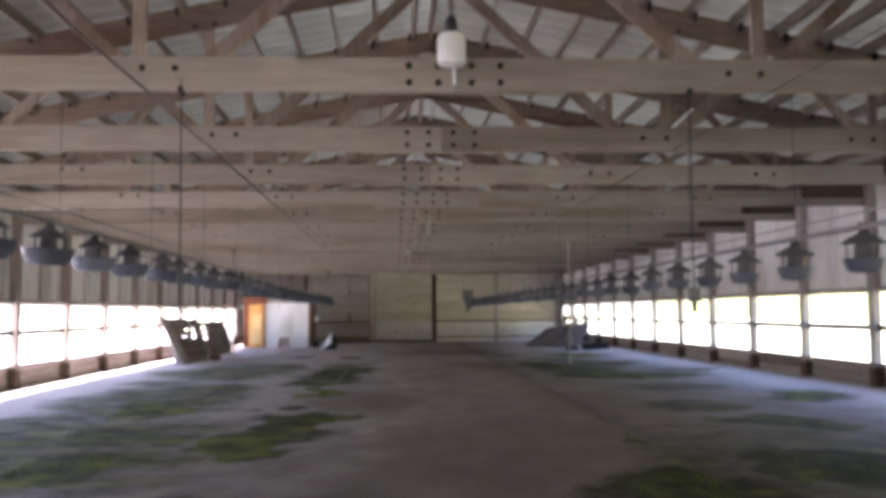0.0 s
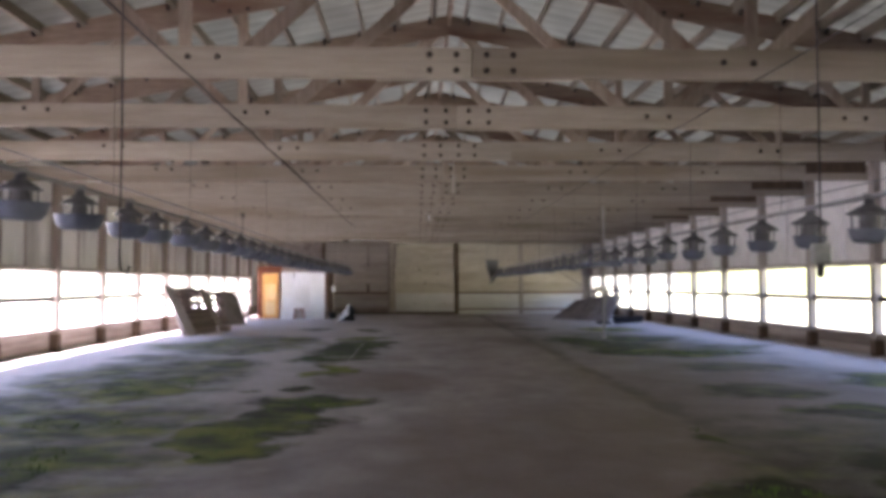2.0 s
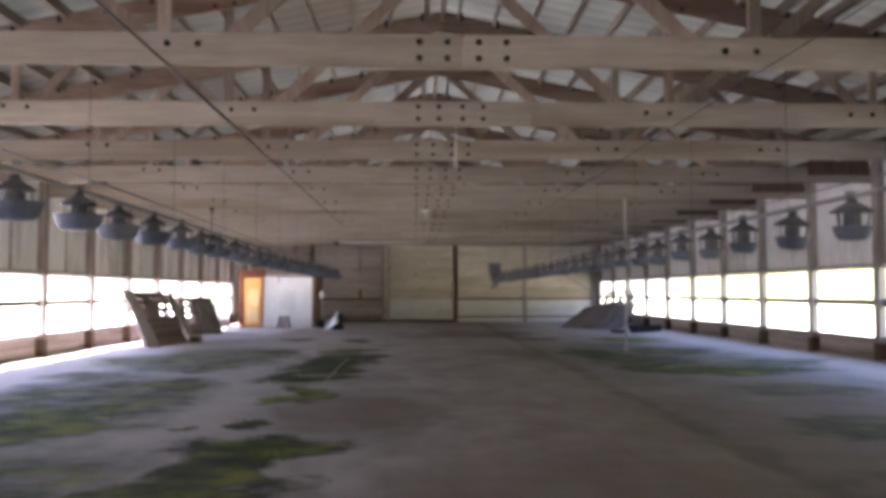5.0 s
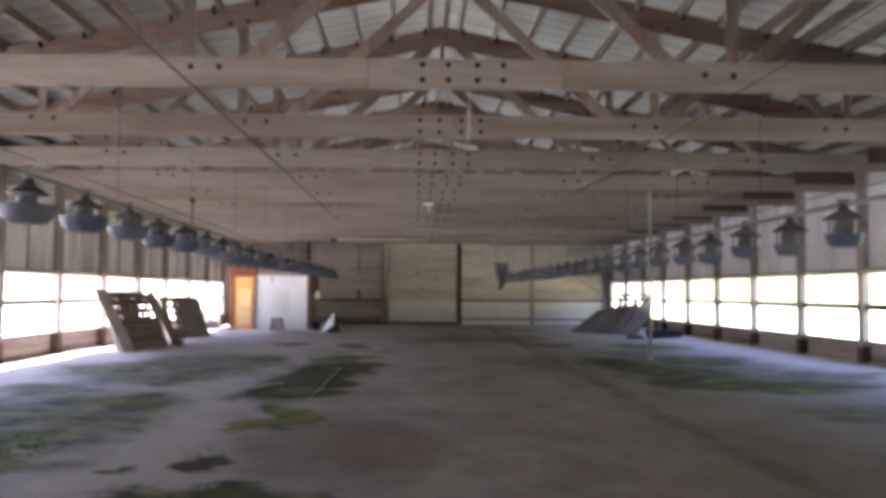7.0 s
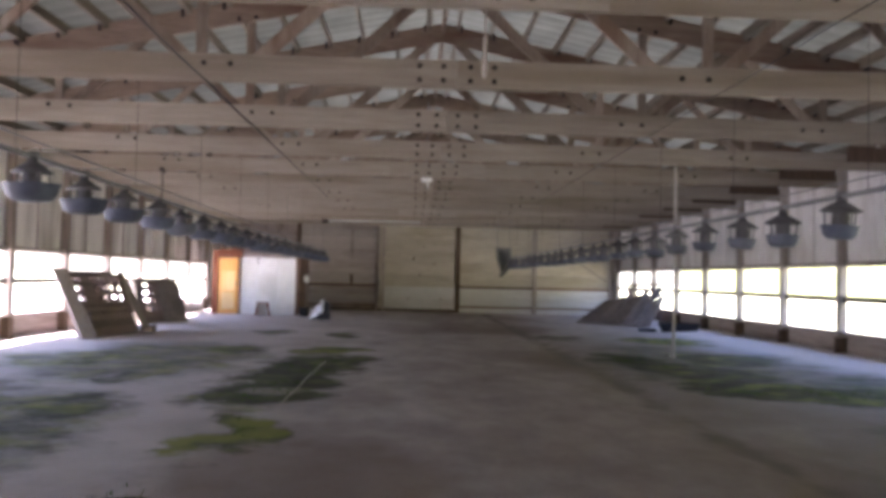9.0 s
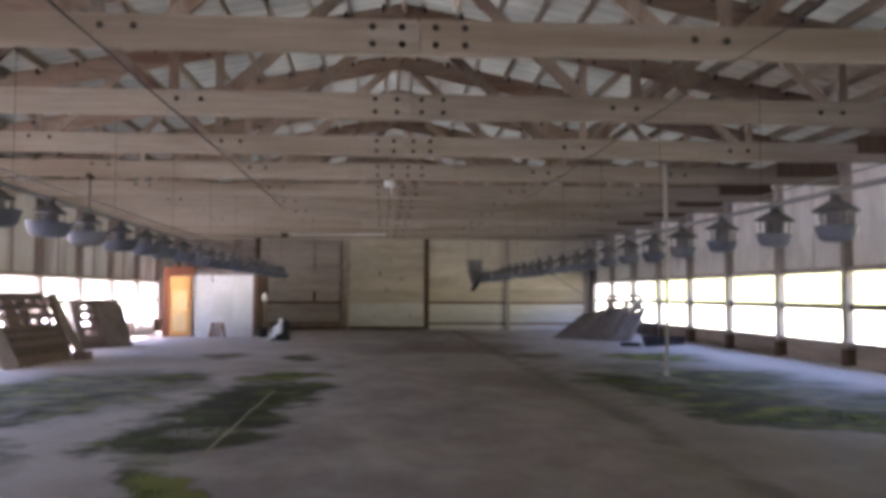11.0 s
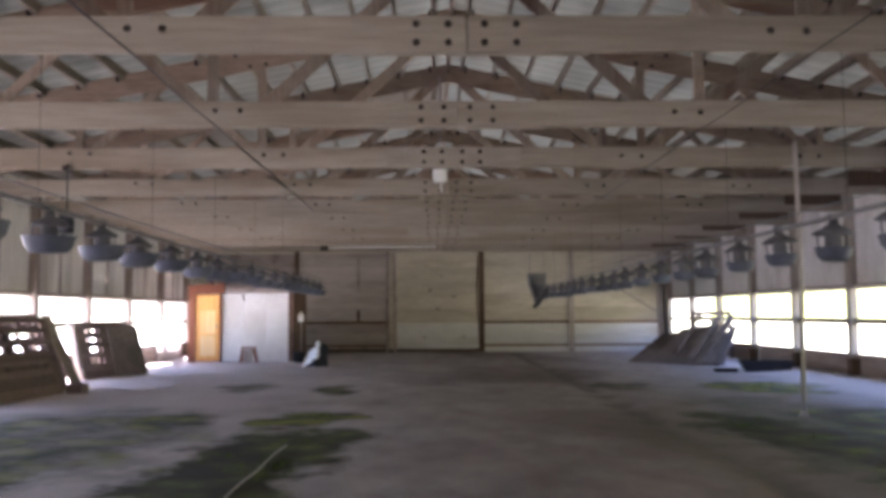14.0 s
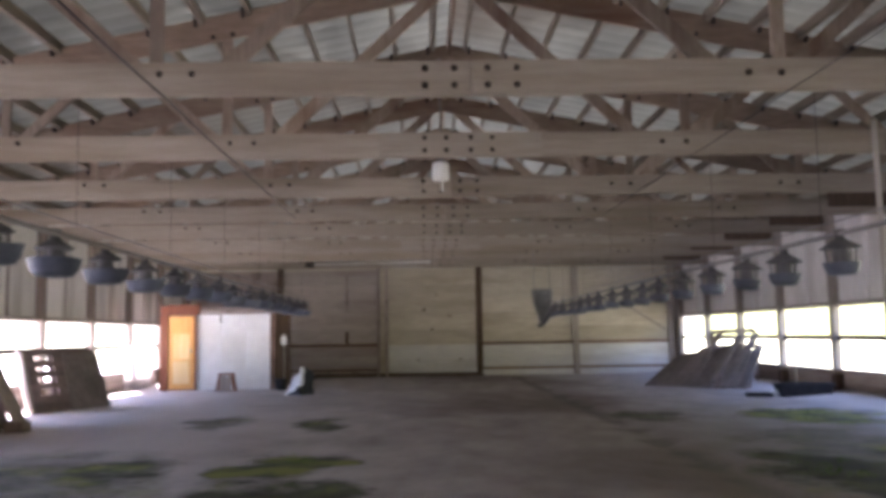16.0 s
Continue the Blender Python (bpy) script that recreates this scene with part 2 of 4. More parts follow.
def floor_material():
    m = mat("earth_floor", (0.36, 0.322, 0.318), (0.535, 0.495, 0.497), 0.85, 2.4, (1, 0.6, 1), 0.6, stain=(0.17, 0.135, 0.125), stain_amount=0.7, vary=0.0, spec=0.25)
    nt = m.node_tree
    n, l = nt.nodes, nt.links
    b = n["Principled BSDF"]
    base = b.inputs["Base Color"].links[0].from_socket
    tc = n.new("ShaderNodeTexCoord")
    # darker middle strip: damp trodden earth plus light falloff painted into the colour
    sx, wob, trk_shade, tm = n.new("ShaderNodeSeparateXYZ"), n.new("ShaderNodeTexNoise"), n.new("ShaderNodeMapRange"), n.new("ShaderNodeMix")
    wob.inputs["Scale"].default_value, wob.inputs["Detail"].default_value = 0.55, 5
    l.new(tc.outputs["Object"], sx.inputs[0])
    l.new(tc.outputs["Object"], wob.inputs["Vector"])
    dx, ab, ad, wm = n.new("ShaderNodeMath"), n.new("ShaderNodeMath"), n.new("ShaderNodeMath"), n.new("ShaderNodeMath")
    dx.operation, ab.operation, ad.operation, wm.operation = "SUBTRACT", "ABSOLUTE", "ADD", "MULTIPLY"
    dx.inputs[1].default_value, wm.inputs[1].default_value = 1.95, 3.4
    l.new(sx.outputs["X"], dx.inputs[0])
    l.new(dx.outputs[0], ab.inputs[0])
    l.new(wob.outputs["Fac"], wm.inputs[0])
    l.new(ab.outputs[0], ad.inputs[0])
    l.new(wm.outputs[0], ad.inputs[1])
    trk_shade.inputs["From Min"].default_value, trk_shade.inputs["From Max"].default_value = 4.6, 2.6
    trk_shade.inputs["To Max"].default_value = 0.74
    l.new(ad.outputs[0], trk_shade.inputs["Value"])
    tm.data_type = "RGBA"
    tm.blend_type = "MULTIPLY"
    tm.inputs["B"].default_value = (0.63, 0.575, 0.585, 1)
    l.new(trk_shade.outputs[0], tm.inputs["Factor"])
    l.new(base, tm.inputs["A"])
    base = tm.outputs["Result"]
    # the rut under the feed line
    rx, ra, rn, ro, rm, rmix = (n.new("ShaderNodeMath"), n.new("ShaderNodeMath"), n.new("ShaderNodeTexNoise"), n.new("ShaderNodeMath"), n.new("ShaderNodeMapRange"), n.new("ShaderNodeMix"))
    rx.operation, ra.operation, ro.operation = "SUBTRACT", "ABSOLUTE", "ADD"
    rx.inputs[1].default_value = 2.75
    rn.inputs["Scale"].default_value, rn.inputs["Detail"].default_value = 1.6, 6
    l.new(tc.outputs["Object"], rn.inputs["Vector"])
    l.new(sx.outputs["X"], rx.inputs[0])
    l.new(rx.outputs[0], ra.inputs[0])
    l.new(ra.outputs[0], ro.inputs[0])
    l.new(rn.outputs["Fac"], ro.inputs[1])
    rm.inputs["From Min"].default_value, rm.inputs["From Max"].default_value = 0.7, 0.5
    rm.inputs["To Max"].default_value = 0.6
    l.new(ro.outputs[0], rm.inputs["Value"])
    rmix.data_type = "RGBA"
    rmix.inputs["B"].default_value = (0.075, 0.07, 0.07, 1)
    l.new(rm.outputs[0], rmix.inputs["Factor"])
    l.new(base, rmix.inputs["A"])
    base = rmix.outputs["Result"]
    # pale litter and painted window brightness beside walls, brown earth near the east entrance
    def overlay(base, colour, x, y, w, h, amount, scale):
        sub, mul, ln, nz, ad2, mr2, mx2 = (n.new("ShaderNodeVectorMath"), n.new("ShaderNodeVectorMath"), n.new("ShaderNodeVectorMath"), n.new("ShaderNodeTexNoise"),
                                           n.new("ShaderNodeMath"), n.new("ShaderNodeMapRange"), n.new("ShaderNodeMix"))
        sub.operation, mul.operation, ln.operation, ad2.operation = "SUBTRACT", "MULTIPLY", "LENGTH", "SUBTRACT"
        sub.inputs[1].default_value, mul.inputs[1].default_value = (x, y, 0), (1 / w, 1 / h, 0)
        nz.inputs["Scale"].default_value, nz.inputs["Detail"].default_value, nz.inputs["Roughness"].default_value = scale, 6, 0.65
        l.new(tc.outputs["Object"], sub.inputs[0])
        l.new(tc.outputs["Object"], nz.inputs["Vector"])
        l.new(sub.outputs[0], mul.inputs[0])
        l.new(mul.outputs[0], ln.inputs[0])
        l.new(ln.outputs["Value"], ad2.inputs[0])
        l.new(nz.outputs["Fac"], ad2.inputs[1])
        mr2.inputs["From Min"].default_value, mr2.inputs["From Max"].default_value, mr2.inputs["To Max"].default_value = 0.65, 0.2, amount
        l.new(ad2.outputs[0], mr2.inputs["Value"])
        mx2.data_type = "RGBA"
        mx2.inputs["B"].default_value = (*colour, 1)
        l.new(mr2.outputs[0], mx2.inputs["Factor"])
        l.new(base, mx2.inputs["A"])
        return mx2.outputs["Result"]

    # brightness from the windows put into paler floor tones, west then east
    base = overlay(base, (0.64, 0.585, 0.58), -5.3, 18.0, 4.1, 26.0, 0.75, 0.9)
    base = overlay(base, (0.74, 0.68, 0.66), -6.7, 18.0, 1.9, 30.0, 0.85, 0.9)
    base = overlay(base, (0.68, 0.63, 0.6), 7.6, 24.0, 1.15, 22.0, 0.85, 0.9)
    base = overlay(base, (0.25, 0.225, 0.19), 4.6, 21.5, 2.1, 8.0, 0.6, 0.9)
    base = overlay(base, (0.2, 0.145, 0.12), -0.5, 14.3, 1.1, 1.3, 0.6, 1.3)
    base = overlay(base, (0.2, 0.15, 0.125), 1.1, 9.5, 1.4, 2.4, 0.5, 1.1)
    base = overlay(base, (0.18, 0.15, 0.13), 4.3, 7.5, 2.6, 11.0, 0.62, 0.8)
    warp = n.new("ShaderNodeTexNoise")
    warp.inputs["Scale"].default_value, warp.inputs["Detail"].default_value, warp.inputs["Roughness"].default_value = 1.7, 8, 0.74
    l.new(tc.outputs["Object"], warp.inputs["Vector"])
    # ragged outlines: the patches' plan is pushed about at two sizes
    push, half, grow, bent = n.new("ShaderNodeTexNoise"), n.new("ShaderNodeVectorMath"), n.new("ShaderNodeVectorMath"), n.new("ShaderNodeVectorMath")
    push.inputs["Scale"].default_value, push.inputs["Detail"].default_value, push.inputs["Roughness"].default_value = 0.8, 5, 0.62
    half.operation, grow.operation, bent.operation = "SUBTRACT", "MULTIPLY", "ADD"
    half.inputs[1].default_value, grow.inputs[1].default_value = (0.5, 0.5, 0.5), (1.9, 3.0, 0)
    l.new(tc.outputs["Object"], push.inputs["Vector"])
    l.new(push.outputs["Color"], half.inputs[0])
    l.new(half.outputs[0], grow.inputs[0])
    l.new(tc.outputs["Object"], bent.inputs[0])
    l.new(grow.outputs[0], bent.inputs[1])
    total = green = None
    for x, y, w, h, k, g in MOSS:
        sub, mul, ln, mr = n.new("ShaderNodeVectorMath"), n.new("ShaderNodeVectorMath"), n.new("ShaderNodeVectorMath"), n.new("ShaderNodeMapRange")
        sub.operation, mul.operation, ln.operation = "SUBTRACT", "MULTIPLY", "LENGTH"
        sub.inputs[1].default_value, mul.inputs[1].default_value = (x, y, 0), (1 / w, 1 / h, 0)
        l.new(bent.outputs[0], sub.inputs[0])
        l.new(sub.outputs[0], mul.inputs[0])
        l.new(mul.outputs[0], ln.inputs[0])
        mr.inputs["From Min"].default_value, mr.inputs["From Max"].default_value = 1.55, 0.7
        mr.inputs["To Max"].default_value = k
        l.new(ln.outputs["Value"], mr.inputs["Value"])
        lush = n.new("ShaderNodeMath")
        lush.operation = "MULTIPLY"
        lush.inputs[1].default_value = g
        l.new(mr.outputs[0], lush.inputs[0])
        if total is None:
            total, green = mr.outputs[0], lush.outputs[0]
        else:
            gx = n.new("ShaderNodeMath")
            gx.operation = "MAXIMUM"
            l.new(green, gx.inputs[0])
            l.new(lush.outputs[0], gx.inputs[1])
            green = gx.outputs[0]
            mx = n.new("ShaderNodeMath")
            mx.operation = "MAXIMUM"
            l.new(total, mx.inputs[0])
            l.new(mr.outputs[0], mx.inputs[1])
            total = mx.outputs[0]
    add, mask = n.new("ShaderNodeMath"), n.new("ShaderNodeMapRange")
    add.operation = "ADD"
    l.new(total, add.inputs[0])
    l.new(warp.outputs["Fac"], add.inputs[1])
    mask.inputs["From Min"].default_value, mask.inputs["From Max"].default_value = 0.82, 1.36
    mask.inputs["To Max"].default_value = 0.93
    l.new(add.outputs[0], mask.inputs["Value"])
    tone, ramp, mix = n.new("ShaderNodeTexNoise"), n.new("ShaderNodeValToRGB"), n.new("ShaderNodeMix")
    tone.inputs["Scale"].default_value, tone.inputs["Detail"].default_value = 2.2, 5
    ramp.color_ramp.elements[0].position, ramp.color_ramp.elements[1].position = 0.38, 0.72
    ramp.color_ramp.elements[0].color, ramp.color_ramp.elements[1].color = (0.02, 0.024, 0.012, 1), (0.21, 0.235, 0.04, 1)
    mid = ramp.color_ramp.elements.new(0.54)
    mid.color = (0.062, 0.076, 0.024, 1)
    l.new(tc.outputs["Object"], tone.inputs["Vector"])
    gm, ga = n.new("ShaderNodeMath"), n.new("ShaderNodeMath")
    gm.operation, ga.operation = "MULTIPLY_ADD", "ADD"
    gm.inputs[1].default_value, gm.inputs[2].default_value = 0.24, -0.06
    l.new(green, gm.inputs[0])
    l.new(gm.outputs[0], ga.inputs[0])
    l.new(tone.outputs["Fac"], ga.inputs[1])
    l.new(ga.outputs[0], ramp.inputs[0])
    mix.data_type = "RGBA"
    l.new(mask.outputs[0], mix.inputs["Factor"])
    l.new(base, mix.inputs["A"])
    l.new(ramp.outputs[0], mix.inputs["B"])
    # a bare spot in the largest patch
    bare = overlay(mix.outputs["Result"], (0.36, 0.33, 0.31), -1.38, 18.4, 0.36, 0.36, 0.7, 2.2)
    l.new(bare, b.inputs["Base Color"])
    return m


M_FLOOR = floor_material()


# ---- mesh helpers ----
def box(bm, x0, x1, y0, y1, z0, z1):
    v = [bm.verts.new((x, y, z)) for x in (x0, x1) for y in (y0, y1) for z in (z0, z1)]
    for f in ((0, 1, 3, 2), (4, 6, 7, 5), (0, 4, 5, 1), (2, 3, 7, 6), (0, 2, 6, 4), (1, 5, 7, 3)):
        bm.faces.new([v[i] for i in f])
    return bm


def beam(bm, p, q, w, h, up=(0, 0, 1)):
    """A timber from p to q; w across, h along up."""
    p, q = Vector(p), Vector(q)
    d = (q - p).normalized()
    side = d.cross(Vector(up)).normalized()
    top = side.cross(d)
    v = [bm.verts.new(c + side * a * w / 2 + top * b * h / 2) for c in (p, q) for a, b in ((-1, -1), (1, -1), (1, 1), (-1, 1))]
    for f in ((3, 2, 1, 0), (4, 5, 6, 7), (0, 1, 5, 4), (1, 2, 6, 5), (2, 3, 7, 6), (3, 0, 4, 7)):
        bm.faces.new([v[i] for i in f])
    return bm


def lathe(bm, rings, seg=20, cx=0, cy=0):
    """A turned shape: rings of (radius, z)."""
    rows = [[bm.verts.new((cx + r * math.cos(2 * math.pi * i / seg), cy + r * math.sin(2 * math.pi * i / seg), z)) for i in range(seg)] for r, z in rings]
    for a, b in zip(rows, rows[1:]):
        for i in range(seg):
            bm.faces.new((a[i], a[(i + 1) % seg], b[(i + 1) % seg], b[i]))
    bm.faces.new(rows[0][::-1])
    bm.faces.new(rows[-1])
    return bm


def tube(bm, pts, r, seg=8):
    rows = []
    for i, p in enumerate(pts):
        p = Vector(p)
        d = (Vector(pts[min(i + 1, len(pts) - 1)]) - Vector(pts[max(i - 1, 0)])).normalized()
        u = d.cross(Vector((0, 0, 1)) if abs(d.z) < 0.9 else Vector((0, 1, 0))).normalized()
        w = d.cross(u)
        rows.append([bm.verts.new(p + r * (math.cos(2 * math.pi * k / seg) * u + math.sin(2 * math.pi * k / seg) * w)) for k in range(seg)])
    for a, b in zip(rows, rows[1:]):
        for k in range(seg):
            bm.faces.new((a[k], b[k], b[(k + 1) % seg], a[(k + 1) % seg]))
    bm.faces.new(rows[0])
    bm.faces.new(rows[-1][::-1])
    return bm


def mesh_of(name, bm, material, smooth=False, bevel=0.0):
    if bevel:
        bmesh.ops.bevel(bm, geom=bm.edges[:], offset=bevel, segments=1, affect="EDGES", profile=0.5)
    bmesh.ops.recalc_face_normals(bm, faces=bm.faces[:])
    me = bpy.data.meshes.new(name)
    bm.to_mesh(me)
    bm.free()
    me.materials.append(material)
    if smooth:
        for p in me.polygons:
            p.use_smooth = True
    return me


def part(name, bm, material, parent=None, label="", smooth=False, bevel=0.0):
    ob = new(name, mesh_of(name, bm, material, smooth, bevel))
    ob.parent = parent
    if label:
        tagged(ob, label)
    return ob


def again(ob, m, parent=None):
    """Another piece on the same mesh."""
    o = new(ob.name.split(".")[0], ob.data)
    o.parent, o.matrix_basis = parent or ob.parent, m
    return o


def thing(name, m, label, category, group="", kind=""):
    ob = new(name)
    ob.matrix_basis = m
    ob.empty_display_size = 0.1
    return tagged(ob, label, category, group, kind)


B = bmesh.new

# ---- plan ----
S = 2.44                        # bay
Y0 = 7.1                        # a truss line
BAYS = [Y0 + S * k for k in range(-5, 14)]
POSTS = BAYS + [BAYS[-1] + S]
YA, YB = BAYS[0] - 0.4, 41.62   # ends of the barn
XL, XR, XC = -6.7, 7.65, 0.515  # inner faces of the side walls, ridge line
ZC = 2.99                       # underside of the bottom chords
SILL, MID = 0.46, 1.03
RIDGE, PITCH = 5.1, 0.207      # outer roof line


def roof_z(x):
    return RIDGE - PITCH * abs(x - XC)


# ---- ground and floor ----
bm = B()
box(bm, -900, 900, -900, 900, -0.4, -0.12)
tagged(part("ground", bm, M_GRASS), "sunlit green grass outside the barn", "ground", kind="structure")

# pale strip added on the west side to bounce sunlight indoors
bm = B()
box(bm, -30, XL - 0.18, -30, 70, -0.3, -0.104)
tagged(part("yard", bm, M_BOUNCE_GROUND), "pale ground strip added beside the barn to bounce light in", "ground", kind="structure")


def make_floor():
    nx, ny = 110, 360
    bm = B()
    rows = []
    for j in range(ny + 1):
        y = YA - 0.1 + (YB - YA + 0.2) * j / ny
        row = []
        for i in range(nx + 1):
            x = XL - 0.1 + (XR - XL + 0.2) * i / nx
            z = -0.012 + 0.016 * noise.noise((x * 0.7, y * 0.5, 3.0)) + 0.009 * noise.noise((x * 2.6, y * 2.1, 8.0))
            z += 0.10 * max(0, (x - 6.2) / 1.45) ** 1.5 + 0.04 * max(0, (-5.6 - x)) ** 1.5
            z -= 0.03 * math.exp(-((x - 2.75 - 0.12 * noise.noise((0, y * 0.6, 5))) / 0.16) ** 2)
            row.append(bm.verts.new((x, y, z)))
        rows.append(row)
    for a, b in zip(rows, rows[1:]):
        for i in range(nx):
            bm.faces.new((a[i], a[i + 1], b[i + 1], b[i]))
    for f in bm.faces:
        f.smooth = True
    return bm


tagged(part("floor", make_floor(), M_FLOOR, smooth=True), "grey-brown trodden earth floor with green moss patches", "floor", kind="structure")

# ---- roof ----
def roof_slope(name, side, label):
    bm = B()
    half = XR - XC + 0.75
    n = int((YB - YA + 0.6) / 0.1)
    a_row, b_row = [], []
    for j in range(n + 1):
        y = YA - 0.3 + j * 0.1
        rib = 0.007 if j % 3 == 0 else 0.0
        a_row.append(bm.verts.new((XC, y, RIDGE + rib)))
        b_row.append(bm.verts.new((XC + side * half, y, RIDGE - PITCH * half + rib)))
    for j in range(n):
        bm.faces.new((a_row[j], a_row[j + 1], b_row[j + 1], b_row[j]))
    bmesh.ops.solidify(bm, geom=bm.faces[:], thickness=0.004)
    roof = tagged(part(name, bm, M_ROOF), label, "roof", kind="structure")
    if side < 0:
        bm = B()
        box(bm, XC - 0.022, XC + 0.022, YA, YB, RIDGE - 0.24, RIDGE - 0.03)
        part("ridge_board", bm, M_RAFTER, roof)
    # purlins under the sheets
    bm = B()
    box(bm, -0.024, 0.024, YA, YB, -0.07, 0.07)
    first = None
    for k in range(16):
        d = 0.22 + k * 0.482
        x = XC + side * d
        m = pose(x, 0, RIDGE - PITCH * d - 0.077, 0, side * math.degrees(math.atan(PITCH)), 0)
        if first is None:
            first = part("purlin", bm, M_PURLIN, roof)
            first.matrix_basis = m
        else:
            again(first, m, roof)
    return roof


roof_slope("roof_west", -1, "galvanised steel roof sheets on grey-brown timber purlins")
roof_slope("roof_east", 1, "galvanised steel roof sheets on grey-brown timber purlins")


# ---- trusses ----
def make_truss(front):
    t = thing("roof_truss", pose(XC, 0, 0), "weathered grey-brown timber roof truss with dark bolts", "roof truss", "roof trusses")
    half, reach = XR - XC - 0.02, {1: XR - XC - 0.07, -1: XC - XL - 0.07}
    zt = ZC + 0.26
    bm = B()
    box(bm, XL - XC + 0.02, -0.007, -0.02, 0.02, ZC, zt)
    part("bottom_chord", bm, M_CHORD, t, bevel=0.004)
    bm = B()
    box(bm, 0.007, half, -0.02, 0.02, ZC + 0.003, zt + 0.002)
    part("bottom_chord", bm, M_CHORD, t, bevel=0.004)
    d = -0.022 if front else 0.062      # the splice board lies before or behind the joint
    bm = B()
    box(bm, -0.8, 0.85, d - 0.04, d, ZC - 0.004, zt - 0.004)
    splice = part("splice_plate", bm, M_SPLICE, t, "pale splice board across the joint", bevel=0.004)
    bm = B()
    box(bm, half - 1.05, half - 0.05, -0.066, -0.022, ZC + 0.13, ZC + 0.36)
    part("heel_gusset", bm, M_DARKPOST, t, "dark brown gusset board at the wall end", bevel=0.005)
    rz = RIDGE - 0.105
    for s in (-1, 1):
        bm = B()
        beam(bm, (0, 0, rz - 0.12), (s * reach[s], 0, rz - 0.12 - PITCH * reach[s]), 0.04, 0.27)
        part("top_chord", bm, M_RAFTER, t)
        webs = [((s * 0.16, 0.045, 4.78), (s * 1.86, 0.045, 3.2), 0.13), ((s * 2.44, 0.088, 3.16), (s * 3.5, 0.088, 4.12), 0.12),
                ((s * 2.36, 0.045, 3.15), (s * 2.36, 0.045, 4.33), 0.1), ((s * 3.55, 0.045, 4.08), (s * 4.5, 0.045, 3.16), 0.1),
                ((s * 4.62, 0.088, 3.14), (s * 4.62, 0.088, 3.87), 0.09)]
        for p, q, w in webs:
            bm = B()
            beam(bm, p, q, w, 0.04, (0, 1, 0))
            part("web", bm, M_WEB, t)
    bm = B()
    lathe(bm, [(0.026, 0), (0.026, 0.008), (0.014, 0.01), (0.014, 0.026)], 8)
    bolt = None
    spots = [(x, z, -0.062 if front else -0.021) for x in (-0.345, -0.125, 0.125, 0.345) for z in (3.06, 3.19)]
    spots += [(x, 3.13 + dz, -0.021) for x, dz in ((-2.32, 0.03), (-2.08, 0.03), (2.1, 0.01), (2.35, 0.005), (-4.7, 0.06), (-4.45, 0.05), (4.32, 0.0), (4.56, 0), (-2.5, 1.14), (-2.3, 1.17), (2.3, 1.17), (2.5, 1.14))]
    for x, z, y in spots:
        m = pose(x, y, z, 90, 0, 0)
        if bolt is None:
            bolt = part("bolt", bm, M_BOLT, splice)
            bolt.matrix_basis = m
        else:
            again(bolt, m, splice if abs(x) < 1 else t)
    bm = B()
    box(bm, -0.016, 0.016, -0.03, 0.03, -0.05, 0.05)
    br = part("purlin_bracket", bm, M_BOLT, t)
    br.matrix_basis = pose(0.3, -0.03, RIDGE - 0.17)
    for sgn in (-1, 1):
        for k in range(14):
            d = 0.22 + k * 0.482 + 0.05
            again(br, pose(sgn * d, -0.032, RIDGE - PITCH * d - 0.12, 0, 0, 0), t)
    bpy.data.objects.remove(br)
    return t


joint_truss, plate_truss = make_truss(False), make_truss(True)
rng = random.Random(4)
for k, y in enumerate(BAYS):
    m = pose(XC + rng.uniform(-0.015, 0.015), y, rng.uniform(-0.012, 0.012), rng.uniform(-0.4, 0.4), rng.uniform(-0.12, 0.12), rng.uniform(-0.15, 0.15))
    source = plate_truss if k % 4 == 0 else joint_truss
    if k < 2:
        source.matrix_basis = m
    else:
        copy_thing(source, m)


